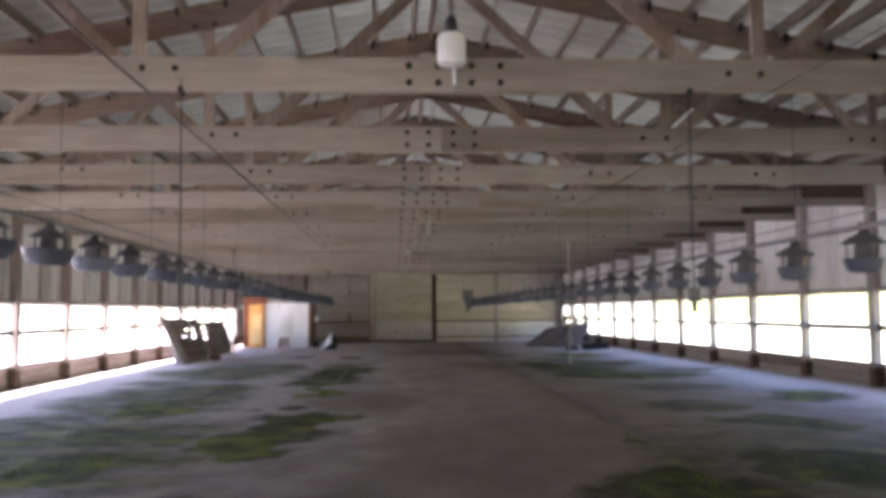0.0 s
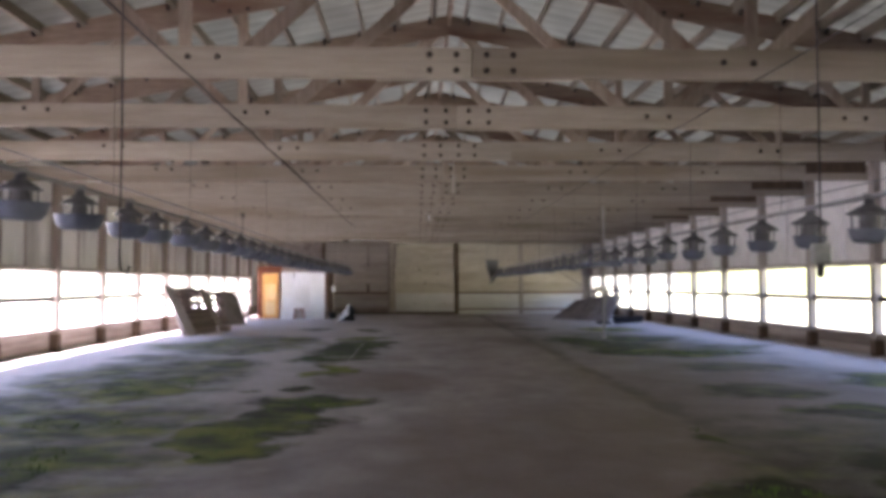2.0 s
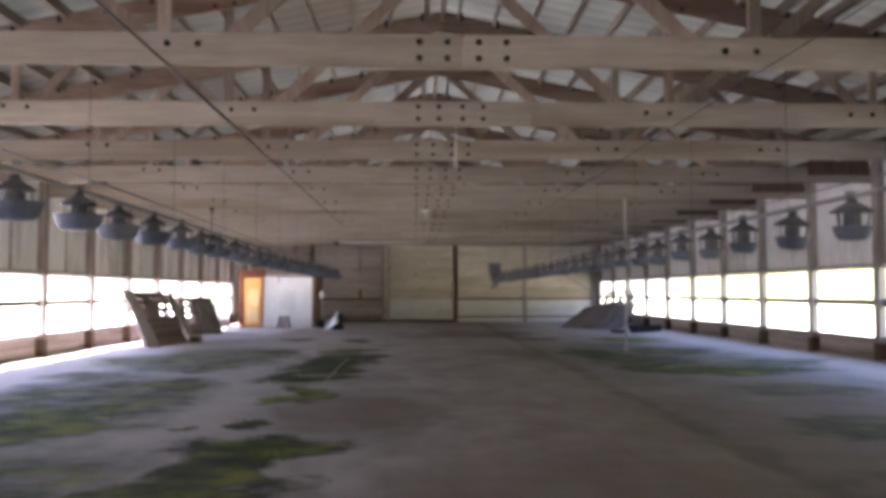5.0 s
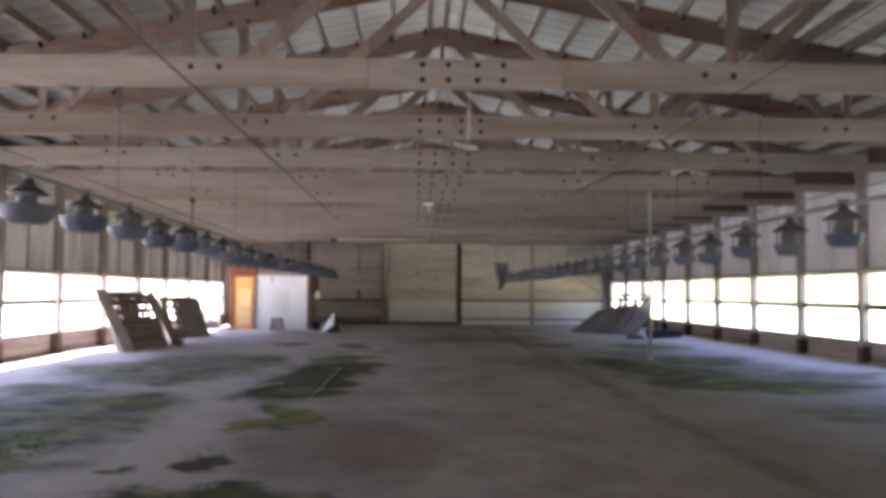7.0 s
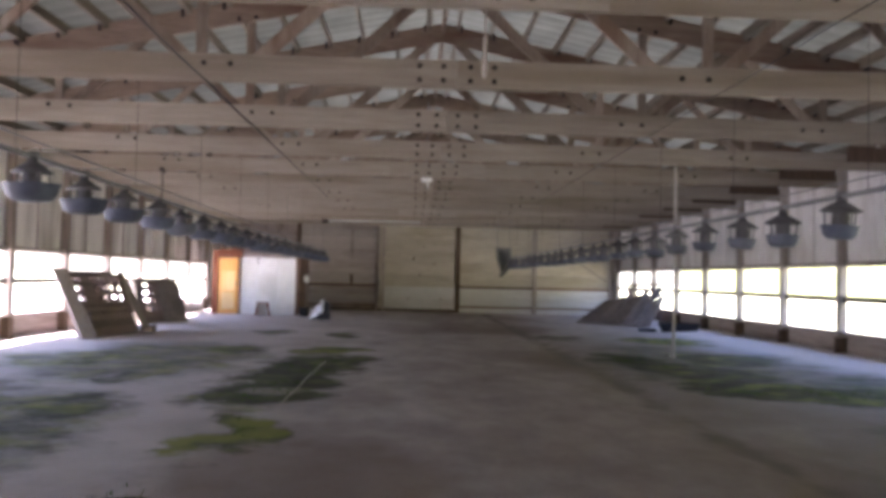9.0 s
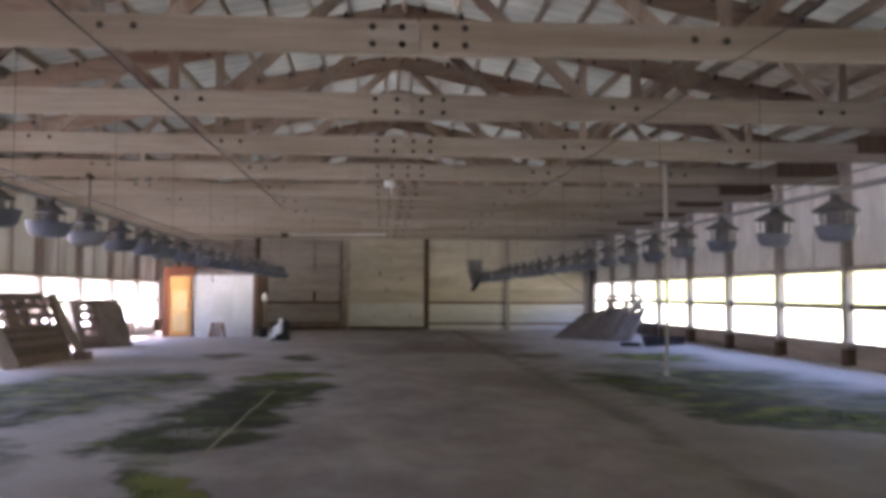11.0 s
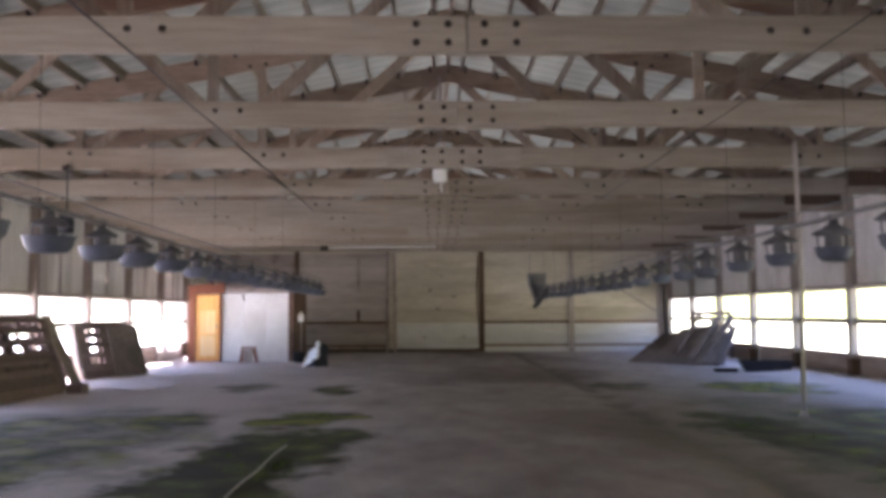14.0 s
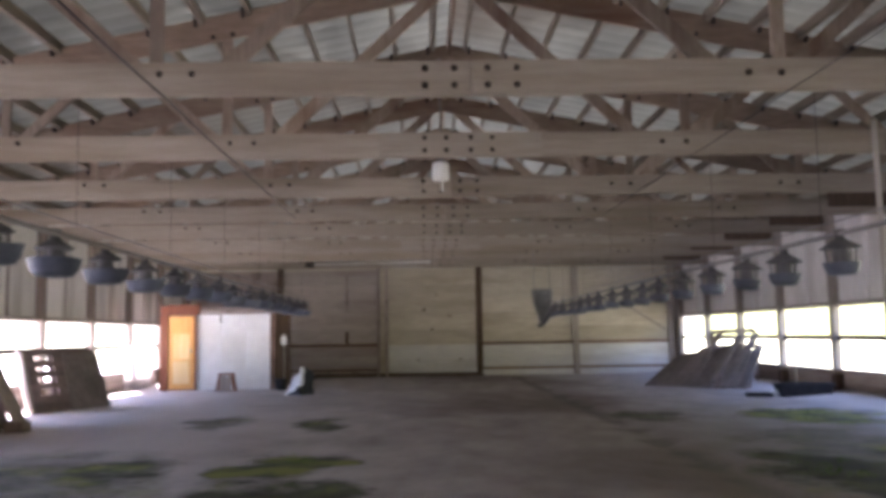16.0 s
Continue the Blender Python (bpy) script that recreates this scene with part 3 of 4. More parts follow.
# ---- side walls ----
def side_wall(name, x, out, lining, post_mat, stud_mat, label, y_end, head):
    """x: inner face; out: +1 towards +x."""
    w = thing(name, pose(0, 0, 0), label, "wall", kind="structure")
    xs = sorted((x, x + out * 0.14))
    bm = B()
    box(bm, -0.07, 0.07, -0.075, 0.075, -0.1, roof_z(x) - 0.25)
    post = part("post", bm, post_mat, w, bevel=0.006)
    post.matrix_basis = pose(x + out * 0.07, BAYS[0], 0)
    for y in POSTS[1:]:
        again(post, pose(x + out * 0.07, y, 0, 0, 0, rng.uniform(-2, 2)), w)
    bm = B()
    box(bm, -0.079, 0.079, -0.088, 0.088, -0.1, 0.4)
    base = part("post_base", bm, M_DARKPOST, w, "dark damp foot of the post", bevel=0.01)
    base.matrix_basis = pose(x + out * 0.066, BAYS[0], 0)
    bm = B()
    box(bm, -0.02, 0.02, -0.09, 0.09, -0.045, 0.045)
    knob = part("rail_bracket", bm, M_BOLT, w)
    knob.matrix_basis = pose(x + out * 0.1, BAYS[0], MID)
    for y in POSTS[1:]:
        again(base, pose(x + out * 0.066, y, rng.uniform(-0.05, 0.02)), w)
        again(knob, pose(x + out * 0.1, y, MID + rng.uniform(-0.01, 0.01)), w)
    boards = []
    for z0, z1 in ((-0.1, 0.22), (0.221, SILL - 0.035)):
        bm = B()
        box(bm, -0.016, 0.016, -S / 2 + 0.003, S / 2 - 0.003, z0, z1)
        boards.append(bm)
    first = [None, None]
    for y in [b + S / 2 for b in BAYS]:
        if y > YB:
            continue
        for i in (0, 1):
            m = pose(x + out * (0.158 + rng.uniform(-0.003, 0.003)), y, 0)
            if first[i] is None:
                first[i] = part("plank", boards[i], M_KICK, w)
                first[i].matrix_basis = m
            else:
                again(first[i], m, w)
    # lining sheets over the windows
    top = roof_z(x) - 0.015
    bm = B()
    box(bm, -0.006, 0.006, -S / 4 + 0.004, S / 4 - 0.004, head + 0.07, top)
    sheet = None
    for k in range(int((YB - YA) / (S / 2)) + 1):
        y = BAYS[0] + S / 4 + k * S / 2 - S / 2
        if y - S / 4 < YA - 0.4 or y + S / 4 > YB + 0.3:
            continue
        m = pose(x + out * (0.149 + 0.004 * (k % 2)), y, rng.uniform(-0.02, 0.02))
        if sheet is None:
            sheet = part("lining_sheet", bm, lining, w)
            sheet.matrix_basis = m
        else:
            again(sheet, m, w)
    # studs between posts above the windows
    bm = B()
    box(bm, -0.02, 0.02, -0.022, 0.022, head + 0.07, top)
    stud = None
    for y in BAYS:
        m = pose(x + out * 0.12, y + S / 2, 0)
        if stud is None:
            stud = part("stud", bm, stud_mat, w)
            stud.matrix_basis = m
        else:
            again(stud, m, w)
    # windows: one opening a bay, with sill, head and middle rail
    for k, y in enumerate(BAYS):
        if y + S > y_end + 0.5:
            continue
        win = thing("window_%d" % (k + 1) if out < 0 else "window_%d" % (k + 41), pose(x + out * 0.1, y + S / 2, 0), "unglazed barn window opening with a timber middle rail", "window", "side windows", "structure")
        for nm, z0, z1, d in (("window_sill", SILL - 0.035, SILL + 0.005, 0.075), ("window_rail", MID - 0.05, MID + 0.05, 0.03), ("window_head", head, head + 0.09, 0.04)):
            bm = B()
            box(bm, -d, d, -S / 2 + 0.077, S / 2 - 0.077, z0, z1)
            part(nm, bm, M_RAIL if nm == "window_rail" else M_POST, win)
    if y_end < YB:      # unseen board closes the last bay to keep light off the end wall
        bm = B()
        box(bm, -0.012, 0.012, y_end + 0.077, YB, SILL - 0.034, head + 0.068)
        part("boarding", bm, lining, w).matrix_basis = pose(x + out * 0.12, 0, 0)
    # the short stretch by the end wall
    bm = B()
    box(bm, min(x, x + out * 0.14), max(x, x + out * 0.14), BAYS[-1] + S + 0.078, YB + 0.02, -0.1, top)
    part("corner_boards", bm, M_POST, w)
    return w


side_wall("wall_west", XL, -1, M_LINING_L, M_POST_W, M_POST, "barn wall of posts, dusty grey lining sheets and brown kick boards", BAYS[-1], 1.54)
side_wall("wall_east", XR, 1, M_LINING, M_POST, M_LINING, "barn wall of posts, whitish lining sheets and brown kick boards", YB, 1.6)

# ---- end walls ----
def gable(bm, y0, y1):
    out = ((XL - 0.15, -0.1), (XR + 0.15, -0.1), (XR + 0.15, roof_z(XR) - 0.04), (XC, RIDGE - 0.01), (XL - 0.15, roof_z(XL) - 0.04))
    a = [bm.verts.new((x, y0, z)) for x, z in out]
    b = [bm.verts.new((x, y1, z)) for x, z in out]
    bm.faces.new(a)
    bm.faces.new(b[::-1])
    for i in range(5):
        bm.faces.new((a[i], a[(i + 1) % 5], b[(i + 1) % 5], b[i]))


def end_wall():
    w = thing("wall_north", pose(0, YB, 0), "end wall of pale boards with brown rails and posts", "wall", kind="structure")
    bm = B()
    gable(bm, 0.02, 0.1)
    part("backing", bm, M_END, w)
    posts = [(-4.05, M_DARKPOST, 0.15), (-1.17, M_KICK, 0.08), (-0.93, M_KICK, 0.08), (1.81, M_DARKPOST, 0.18), (4.67, M_POST, 0.16), (7.5, M_POST, 0.14)]
    for x, mm, wd in posts:
        bm = B()
        box(bm, x - wd / 2, x + wd / 2, -0.12, 0.02, -0.05, 3.2)
        part("post", bm, mm, w, bevel=0.006)
    bays = [(-6.55, -4.14), (-3.96, -1.215), (-0.885, 1.71), (1.91, 4.58), (4.76, 7.42)]
    for k, (a, b) in enumerate(bays):
        if k == 2:      # tall pale door leaf, boards running across
            z = 0.03
            for i in range(7):
                bm = B()
                box(bm, a, b, -0.045, -0.01, z, z + 0.435)
                part("door_board", bm, M_ENDWHITE if i < 2 else M_END, w)
                z += 0.442
            continue
        # left bays get browner, darker boards than the right ones
        for z0, z1, mm in ((0.24, 0.56, M_ENDWHITE if k > 2 else M_ENDBROWN), (0.565, 0.88, M_ENDWHITE if k > 2 else M_ENDBROWN), (0.0, 0.16, M_ENDWHITE if k > 2 else M_KICK)):
            bm = B()
            box(bm, a, b, -0.03, 0.015, z0, z1)
            part("plank", bm, mm, w)
        z = 0.985
        for i in range(5):
            bm = B()
            box(bm, a, b, -0.022, 0.012, z, z + 0.425)
            part("plank", bm, M_KICK if k == 0 else M_ENDBROWN if k == 1 else M_END, w)
            z += 0.43
        for z0, z1 in ((0.165, 0.235), (0.885, 0.975)):
            bm = B()
            box(bm, a - 0.01, b + 0.01, -0.06, 0.01, z0, z1)
            part("rail", bm, M_ENDRED, w)
    bm = B()
    beam(bm, (6.1, -0.08, 2.05), (7.35, -0.08, 1.25), 0.03, 0.06)
    part("brace", bm, M_POST, w)
    for z0, z1, wd, mm in ((0.98, 1.32, 0.05, M_DARKPOST), (1.9, 2.95, 0.04, M_KICK)):
        bm = B()
        box(bm, -2.1 - wd, -2.1 + wd, -0.05, -0.024, z0, z1)
        part("stud", bm, mm, w)
    bm = B()
    box(bm, -3.3, 1.71, -0.085, -0.063, -0.05, 0.1)
    part("baseboard", bm, M_DARKPOST, w)
    # old fixing holes and dents in the pale door leaf
    scuff = None
    for x, z, r in ((0.42, 1.36, 0.07), (0.2, 1.95, 0.09), (0.95, 1.75, 0.07), (1.25, 0.48, 0.06), (0.0, 0.46, 0.05), (0.55, 2.4, 0.05)):
        m = pose(x, -0.046, z, 90, 0, 20) @ Matrix.Diagonal((r, r * 0.55, 1, 1))
        if scuff is None:
            bm = B()
            lathe(bm, [(1.0, 0.0), (0.85, 0.004), (0.2, 0.005)], 9)
            scuff = part("scuff", bm, M_ENDRED, w)
            scuff.matrix_basis = m
        else:
            again(scuff, m, w)
    return w


end_wall()
# unseen wall; its opening is added to let light onto the trusses
bm = B()
box(bm, XL - 0.15, -5.2, YA - 0.08, YA, -0.1, 2.7)
ws = tagged(part("wall_south", bm, M_END), "plain unseen pale board end wall with an added light opening", "wall", kind="structure")
bm = B()
box(bm, -1.4, XR + 0.15, YA - 0.08, YA, -0.1, 2.7)
part("boarding", bm, M_END, ws)
bm = B()
out = ((XL - 0.15, 2.702), (XR + 0.15, 2.702), (XR + 0.15, roof_z(XR) - 0.04), (XC, RIDGE - 0.01), (XL - 0.15, roof_z(XL) - 0.04))
a = [bm.verts.new((x, YA - 0.08, z)) for x, z in out]
b = [bm.verts.new((x, YA, z)) for x, z in out]
bm.faces.new(a)
bm.faces.new(b[::-1])
for i in range(5):
    bm.faces.new((a[i], a[(i + 1) % 5], b[(i + 1) % 5], b[i]))
part("gable_boarding", bm, M_END, ws)


# ---- corner room ----
def corner_room():
    y0, x1, h, y1 = 36.25, -3.45, 1.76, 38.7
    w = thing("wall_room", pose(0, y0, 0), "low white-panelled corner room with red-brown trim", "partition", kind="structure")
    for k in range(3):
        a = -5.16 + k * (x1 + 5.16) / 3
        bm = B()
        box(bm, a + 0.002, a + (x1 + 5.16) / 3 - 0.002, 0, 0.05, 0.0, h)
        part("panel", bm, M_ROOM, w)
    bm = B()
    box(bm, x1 + 0.002, x1 + 0.12, 0.0, y1 - y0, 0, h + 0.02)
    part("side_wall", bm, M_ENDRED, w)
    bm = B()
    box(bm, -6.0, x1 + 0.2, -0.06, y1 - y0, h + 0.025, h + 0.1)
    part("roof_deck", bm, M_KICK, w)
    bm = B()
    box(bm, -5.99, -5.9, 0.06, y1 - y0, 0, h)
    part("side_wall", bm, M_KICK, w)
    bm = B()
    box(bm, -5.9, x1 + 0.002, y1 - y0 - 0.05, y1 - y0, 0, h)
    part("back_wall", bm, M_KICK, w)
    bm = B()
    tube(bm, [(-4.6, -0.02, h - 0.02), (-4.6, -0.05, h - 0.1), (-4.58, -0.05, h - 0.2)], 0.016, 6)
    part("hook", bm, M_BOLT, w, "dark hook on the white panel")
    d = thing("door_1", pose(-5.5, y0, 0), "narrow orange-brown wooden door, closed, in the corner room", "door", kind="structure")
    bm = B()
    box(bm, -0.31, 0.30, -0.03, 0.03, 0.02, 1.72)
    leaf = part("door_leaf", bm, M_DOOR, d, bevel=0.006)
    bm = B()
    box(bm, -0.49, -0.315, -0.07, 0.05, 0, 1.98)
    part("door_jamb", bm, M_DOORFRAME, d)
    bm = B()
    box(bm, 0.305, 0.345, -0.07, -0.002, 0, 1.74)
    part("door_jamb", bm, M_DOORFRAME, d)
    bm = B()
    box(bm, -0.313, 0.42, -0.09, -0.003, 1.74, 2.0)
    part("door_head", bm, M_DOORFRAME, d)
    # paler panels put the glow on the lower door into its colour
    for z0, z1 in ((0.15, 0.68), (0.72, 1.32)):
        bm = B()
        box(bm, -0.2, 0.19, -0.04, -0.028, z0, z1)
        part("door_panel", bm, M_DOORGLOW, leaf, bevel=0.004)
    bm = B()
    lathe(bm, [(0.012, 0), (0.012, 0.03), (0.03, 0.035), (0.03, 0.06), (0.015, 0.07)], 12)
    k = part("door_handle", bm, M_GALV, leaf, "small metal door knob", True)
    k.matrix_basis = pose(0.24, -0.03, 0.92, 90)


corner_room()


# ---- feeders ----
def make_feeder(pan_r, pan_h, cap_r, label, group):
    """Origin at the pan's underside."""
    t = thing("pan_feeder", pose(0, 0, 0), label, "poultry feeder", group)
    p, h = pan_r, pan_h
    bm = B()
    lathe(bm, [(p * 0.45, 0.0), (p * 0.68, 0.005), (p * 0.86, h * 0.35), (p * 0.97, h * 0.9), (p, h * 0.96), (p, h), (p * 0.95, h), (p * 0.8, h * 0.45), (p * 0.3, h * 0.25)], 24)
    part("pan", bm, M_PAN, t, smooth=True)
    bm = B()
    lathe(bm, [(0.055, h * 0.26), (0.06, 0.16), (0.045, 0.21), (0.035, 0.25)], 14)
    part("feed_tube", bm, M_CAP, t, smooth=True)
    bm = B()
    lathe(bm, [(cap_r * 0.97, 0.19), (cap_r, 0.196), (cap_r * 0.65, 0.228), (0.035, 0.262), (0.03, 0.30)], 20)
    cap = part("cap", bm, M_CAP, t, "dark dusty conical cap", True)
    bm = B()
    lathe(bm, [(0.03, 0.298), (0.042, 0.302), (0.042, 0.33), (0.03, 0.334)], 12)
    part("pipe_saddle", bm, M_GALV, cap, "grey metal collar", True)
    bm = B()
    tube(bm, [(p * 0.7, 0, h * 0.4), (min(p, cap_r) * 0.8, 0, 0.14), (cap_r * 0.75, 0, 0.215)], 0.006, 6)
    leg = part("spoke", bm, M_CAP, t)
    for k in range(1, 5):
        again(leg, pose(0, 0, 0, 0, 0, 72 * k), t)
    return t


def feed_line(x, z, y0, n, s, shape, label, sag):
    def drop(y):
        return sag * min(1, max(0, (y - 13) / 8))

    f = make_feeder(*shape, label, "pan feeders")
    f.matrix_basis = pose(x, y0, z - drop(y0))
    for k in range(1, n):
        copy_thing(f, pose(x + rng.uniform(-0.02, 0.02), y0 + s * k + rng.uniform(-0.03, 0.03), z - drop(y0 + s * k) + rng.uniform(-0.012, 0.012), rng.uniform(-3, 3), rng.uniform(-3, 3), rng.uniform(0, 70)))
    y1 = y0 + s * (n - 1)
    p = thing("feed_pipe", pose(0, 0, 0), "long galvanised feed auger pipe with a winch cable", "feed pipe")
    bm = B()
    tube(bm, [(x, YA + 0.3, z + 0.31), (x, 13, z + 0.307), (x, 17, z + 0.308 - sag / 2), (x, 21, z + 0.307 - sag), (x, y1 + 0.9, z + 0.31 - sag)], 0.019, 10)
    part("pipe", bm, M_GALV, p, smooth=True)
    bm = B()
    tube(bm, [(x + 0.02, YA + 0.3, z + 0.41), (x + 0.02, 13, z + 0.407), (x + 0.02, 21, z + 0.407 - sag), (x + 0.02, y1 + 0.5, z + 0.407 - sag)], 0.006, 6)
    part("shock_wire", bm, M_GALV, p)
    bm = B()
    tube(bm, [(0, 0, 0), (0, 0, ZC - z - 0.31)], 0.0025, 5)
    wire = None
    for b in BAYS[1:]:
        if b > y1 + 0.5:
            continue
        m = pose(x, b, z + 0.325)
        if wire is None:
            wire = part("hanger", bm, M_CABLE, p)
            wire.matrix_basis = m
        else:
            again(wire, m, p)


feed_line(3.1, 1.565, 20.52 - 23 * 0.956, 40, 0.956, (0.13, 0.095, 0.145), "blue-grey plastic pan feeder with wide dark conical cap", 0.0)
feed_line(-2.4, 1.69, 12.72 - 15 * 0.97, 38, 0.97, (0.182, 0.12, 0.135), "large blue-grey plastic pan feeder with dark cap", 0.06)


def hopper():
    t = thing("feed_hopper", pose(2.92, 35.9, 0), "grey metal feed hopper at the end of the feed pipe", "feed hopper")
    bm = B()
    rings = [(0.035, 1.4), (0.06, 1.48), (0.2, 1.93), (0.215, 2.19), (0.22, 2.21)]
    v = [[bm.verts.new((r * a, r * b, z)) for a, b in ((-1, -1), (1, -1), (1, 1), (-1, 1))] for r, z in rings]
    for p, q in zip(v, v[1:]):
        for i in range(4):
            bm.faces.new((p[i], p[(i + 1) % 4], q[(i + 1) % 4], q[i]))
    bm.faces.new(v[0][::-1])
    bmesh.ops.solidify(bm, geom=bm.faces[:], thickness=0.004)
    part("bin", bm, M_GALV, t)
    bm = B()
    tube(bm, [(-0.05, 0.06, 1.38), (0.0, -0.3, 1.45), (0.14, -1.2, 1.82)], 0.055, 12)
    part("boot", bm, M_CAP, t, smooth=True)
    for a, b in ((-0.3, -0.3), (0.3, 0.3)):
        bm = B()
        tube(bm, [(a * 0.7, b * 0.7, 2.12), (a * 0.7, b * 0.7, roof_z(3.0) - 0.1)], 0.008, 6)
        part("hanger", bm, M_GALV, t)


hopper()


# ---- cables, cords, lamps ----
def cable(name, pts, r, label, material=M_CABLE):
    bm = B()
    tube(bm, pts, r, 7)
    return tagged(part(name, bm, material, smooth=True), label, "cable")


def sagging(x, z, y0, y1, sag):
    pts = []
    for k, (a, b) in enumerate(zip(BAYS, BAYS[1:])):
        if a < y0 or b > y1:
            continue
        for i in range(4):
            u = i / 4
            pts.append((x, a + (b - a) * u, z - sag * 4 * u * (1 - u)))
    return pts


cable("winch_cable", sagging(-1.75, 2.965, -4, 30, 0.012), 0.0085, "dark winch cable strung under the trusses")
cable("winch_cable", sagging(2.86, 2.965, -4, 30, 0.012), 0.005, "dark winch cable strung under the trusses")


def drop_cord(x, y, z, valve):
    t = thing("pull_cord", pose(x, y, 0), "thin black cord hanging from a truss with end fitting", "cord")
    bm = B()
    tube(bm, [(0, 0, z), (0.004, 0, (z + ZC) / 2), (0, 0, ZC + 0.1)], 0.006, 6)
    part("line", bm, M_CABLE, t)
    bm = B()
    box(bm, -0.015, 0.015, -0.05, 0.08, ZC - 0.02, ZC + 0.03)
    part("clip", bm, M_BOLT, t)
    if valve:
        bm = B()
        box(bm, -0.05, 0.05, -0.03, 0.03, z + 0.06, z + 0.17)
        part("body", bm, M_GALV, t, "grey connector body", bevel=0.008)
        bm = B()
        lathe(bm, [(0.012, z - 0.02), (0.02, z), (0.022, z + 0.08), (0.012, z + 0.1)], 10)
        part("plug", bm, M_BLACK, t)
    else:
        bm = B()
        tube(bm, [(0, 0, z), (0.01, 0, z - 0.05), (0.04, 0, z - 0.07), (0.055, 0, z - 0.03)], 0.008, 6)
        part("hook", bm, M_CABLE, t)


drop_cord(-1.53, 7.08, 1.42, False)
drop_cord(2.29, 7.08, 1.34, True)


def ceiling_lamp(x, y):
    t = thing("barn_lamp", pose(x, y - 0.14, 0), "white enamel barn lamp with a pale pull rod", "lamp", "barn lamps")
    bm = B()
    lathe(bm, [(0.096, 3.17), (0.106, 3.185), (0.107, 3.36), (0.092, 3.395), (0.04, 3.41)], 20)
    part("shade", bm, M_LAMP, t, smooth=True)
    bm = B()
    lathe(bm, [(0.035, 3.41), (0.045, 3.43), (0.045, 3.5), (0.02, 3.54)], 14)
    part("cap", bm, M_CAP, t, "dark lamp cap", True)
    bm = B()
    tube(bm, [(0.02, 0, 3.02), (0.02, 0, 3.18)], 0.011, 8)
    part("pull_rod", bm, M_LAMP, t)
    bm = B()
    tube(bm, [(0, 0, 3.53), (0, 0.02, 4.78)], 0.012, 8)
    part("stem", bm, M_GALV, t)


ceiling_lamp(0.47, 7.1)
ceiling_lamp(0.38, 26.62)
bm = B()
lathe(bm, [(0.006, 2.54), (0.018, 2.56), (0.021, 2.6), (0.016, 2.66), (0.013, 2.72), (0.016, 2.8), (0.006, 2.82), (0.005, 3.02)], 12, 0.57, 14.42)
tagged(part("hanging_bulb", bm, M_POLE, smooth=True), "unlit white bulb hanging under a truss", "lamp")

t = thing("steel_pole", pose(4.6, 23.75, 0), "tall thin pale painted pole standing on the earth floor", "pole")
bm = B()
tube(bm, [(0, 0, 0), (0.02, 0, 1.5), (0.0, 0, 3.24)], 0.027, 12)
part("shaft", bm, M_POLE, t, smooth=True)
bm = B()
lathe(bm, [(0.06, -0.03), (0.06, 0.004), (0.045, 0.015), (0.036, 0.05)], 14)
part("foot", bm, M_POLE, t)

t = thing("winch_motor", pose(-4.22, 24.19, 0), "small black winch motor hung under a truss", "motor")
bm = B()
box(bm, -0.075, 0.075, -0.08, 0.08, 2.2, 2.46)
part("housing", bm, M_BLACK, t, bevel=0.02)
bm = B()
tube(bm, [(0, 0, 2.45), (0, 0, 3.05)], 0.012, 6)
part("hanger", bm, M_BLACK, t)
bm = B()
box(bm, -0.03, 0.03, -0.09, 0.08, ZC - 0.02, ZC + 0.05)
part("clip", bm, M_BOLT, t)


# ---- racks leaning on the wall ----
def slab(corners, thick, label, group="board pile"):
    """A thick sheet through four corners."""
    p = [Vector(c) for c in corners]
    nrm = (p[1] - p[0]).cross(p[3] - p[0]).normalized() * thick
    bm = B()
    a, b = [bm.verts.new(v) for v in p], [bm.verts.new(v + nrm) for v in p]
    bm.faces.new(a)
    bm.faces.new(b[::-1])
    for k in range(4):
        bm.faces.new((a[k], a[(k + 1) % 4], b[(k + 1) % 4], b[k]))
    return tagged(part("plywood_sheet", bm, M_SHEET, bevel=0.003), label, "wooden sheet", group)


def rack(x, y, w, h, lean, rz, rows, cols, solid, skip, label):
    """A boarded panel standing across the wall, its top leaning back; rows: heights of the open rows; cols: where blocks stand."""
    t = thing("slatted_panel", pose(x, y, 0.0, -lean, 0, rz), label, "wooden panel", "leaning panels")
    for a in (0.0, w - 0.09):
        bm = B()
        box(bm, a, a + 0.09, 0.0, 0.08, 0.0, h)
        # near stile takes the paler post wood to carry the light falling on it
        part("stile", bm, M_POST if a == 0 else M_RACK, t, bevel=0.004)
    z, k = 0.0, 0
    while z < solid - 0.03:
        top = min(z + 0.17, solid)
        bm = B()
        box(bm, 0.092, w - 0.092, 0.006 * (k % 2), 0.03 + 0.006 * (k % 2), z, top - 0.006)
        part("plank", bm, M_RACK, t)
        z, k = top, k + 1
    for z in rows:
        bm = B()
        box(bm, 0.092, w - 0.092, 0.0, 0.05, z, z + 0.075)
        part("rail", bm, M_RACK, t, bevel=0.004)
    levels = [solid] + [r + 0.075 for r in rows]
    for r, (a, b) in enumerate(zip(levels, list(rows) + [h])):
        if b - a < 0.03:
            continue
        for c, (u, v) in enumerate(cols):
            if (r, c) in skip:
                continue
            bm = B()
            box(bm, 0.09 + u * (w - 0.18), 0.09 + v * (w - 0.18), 0.004, 0.046, a - 0.004, b + 0.004)
            part("block", bm, M_RACK, t)


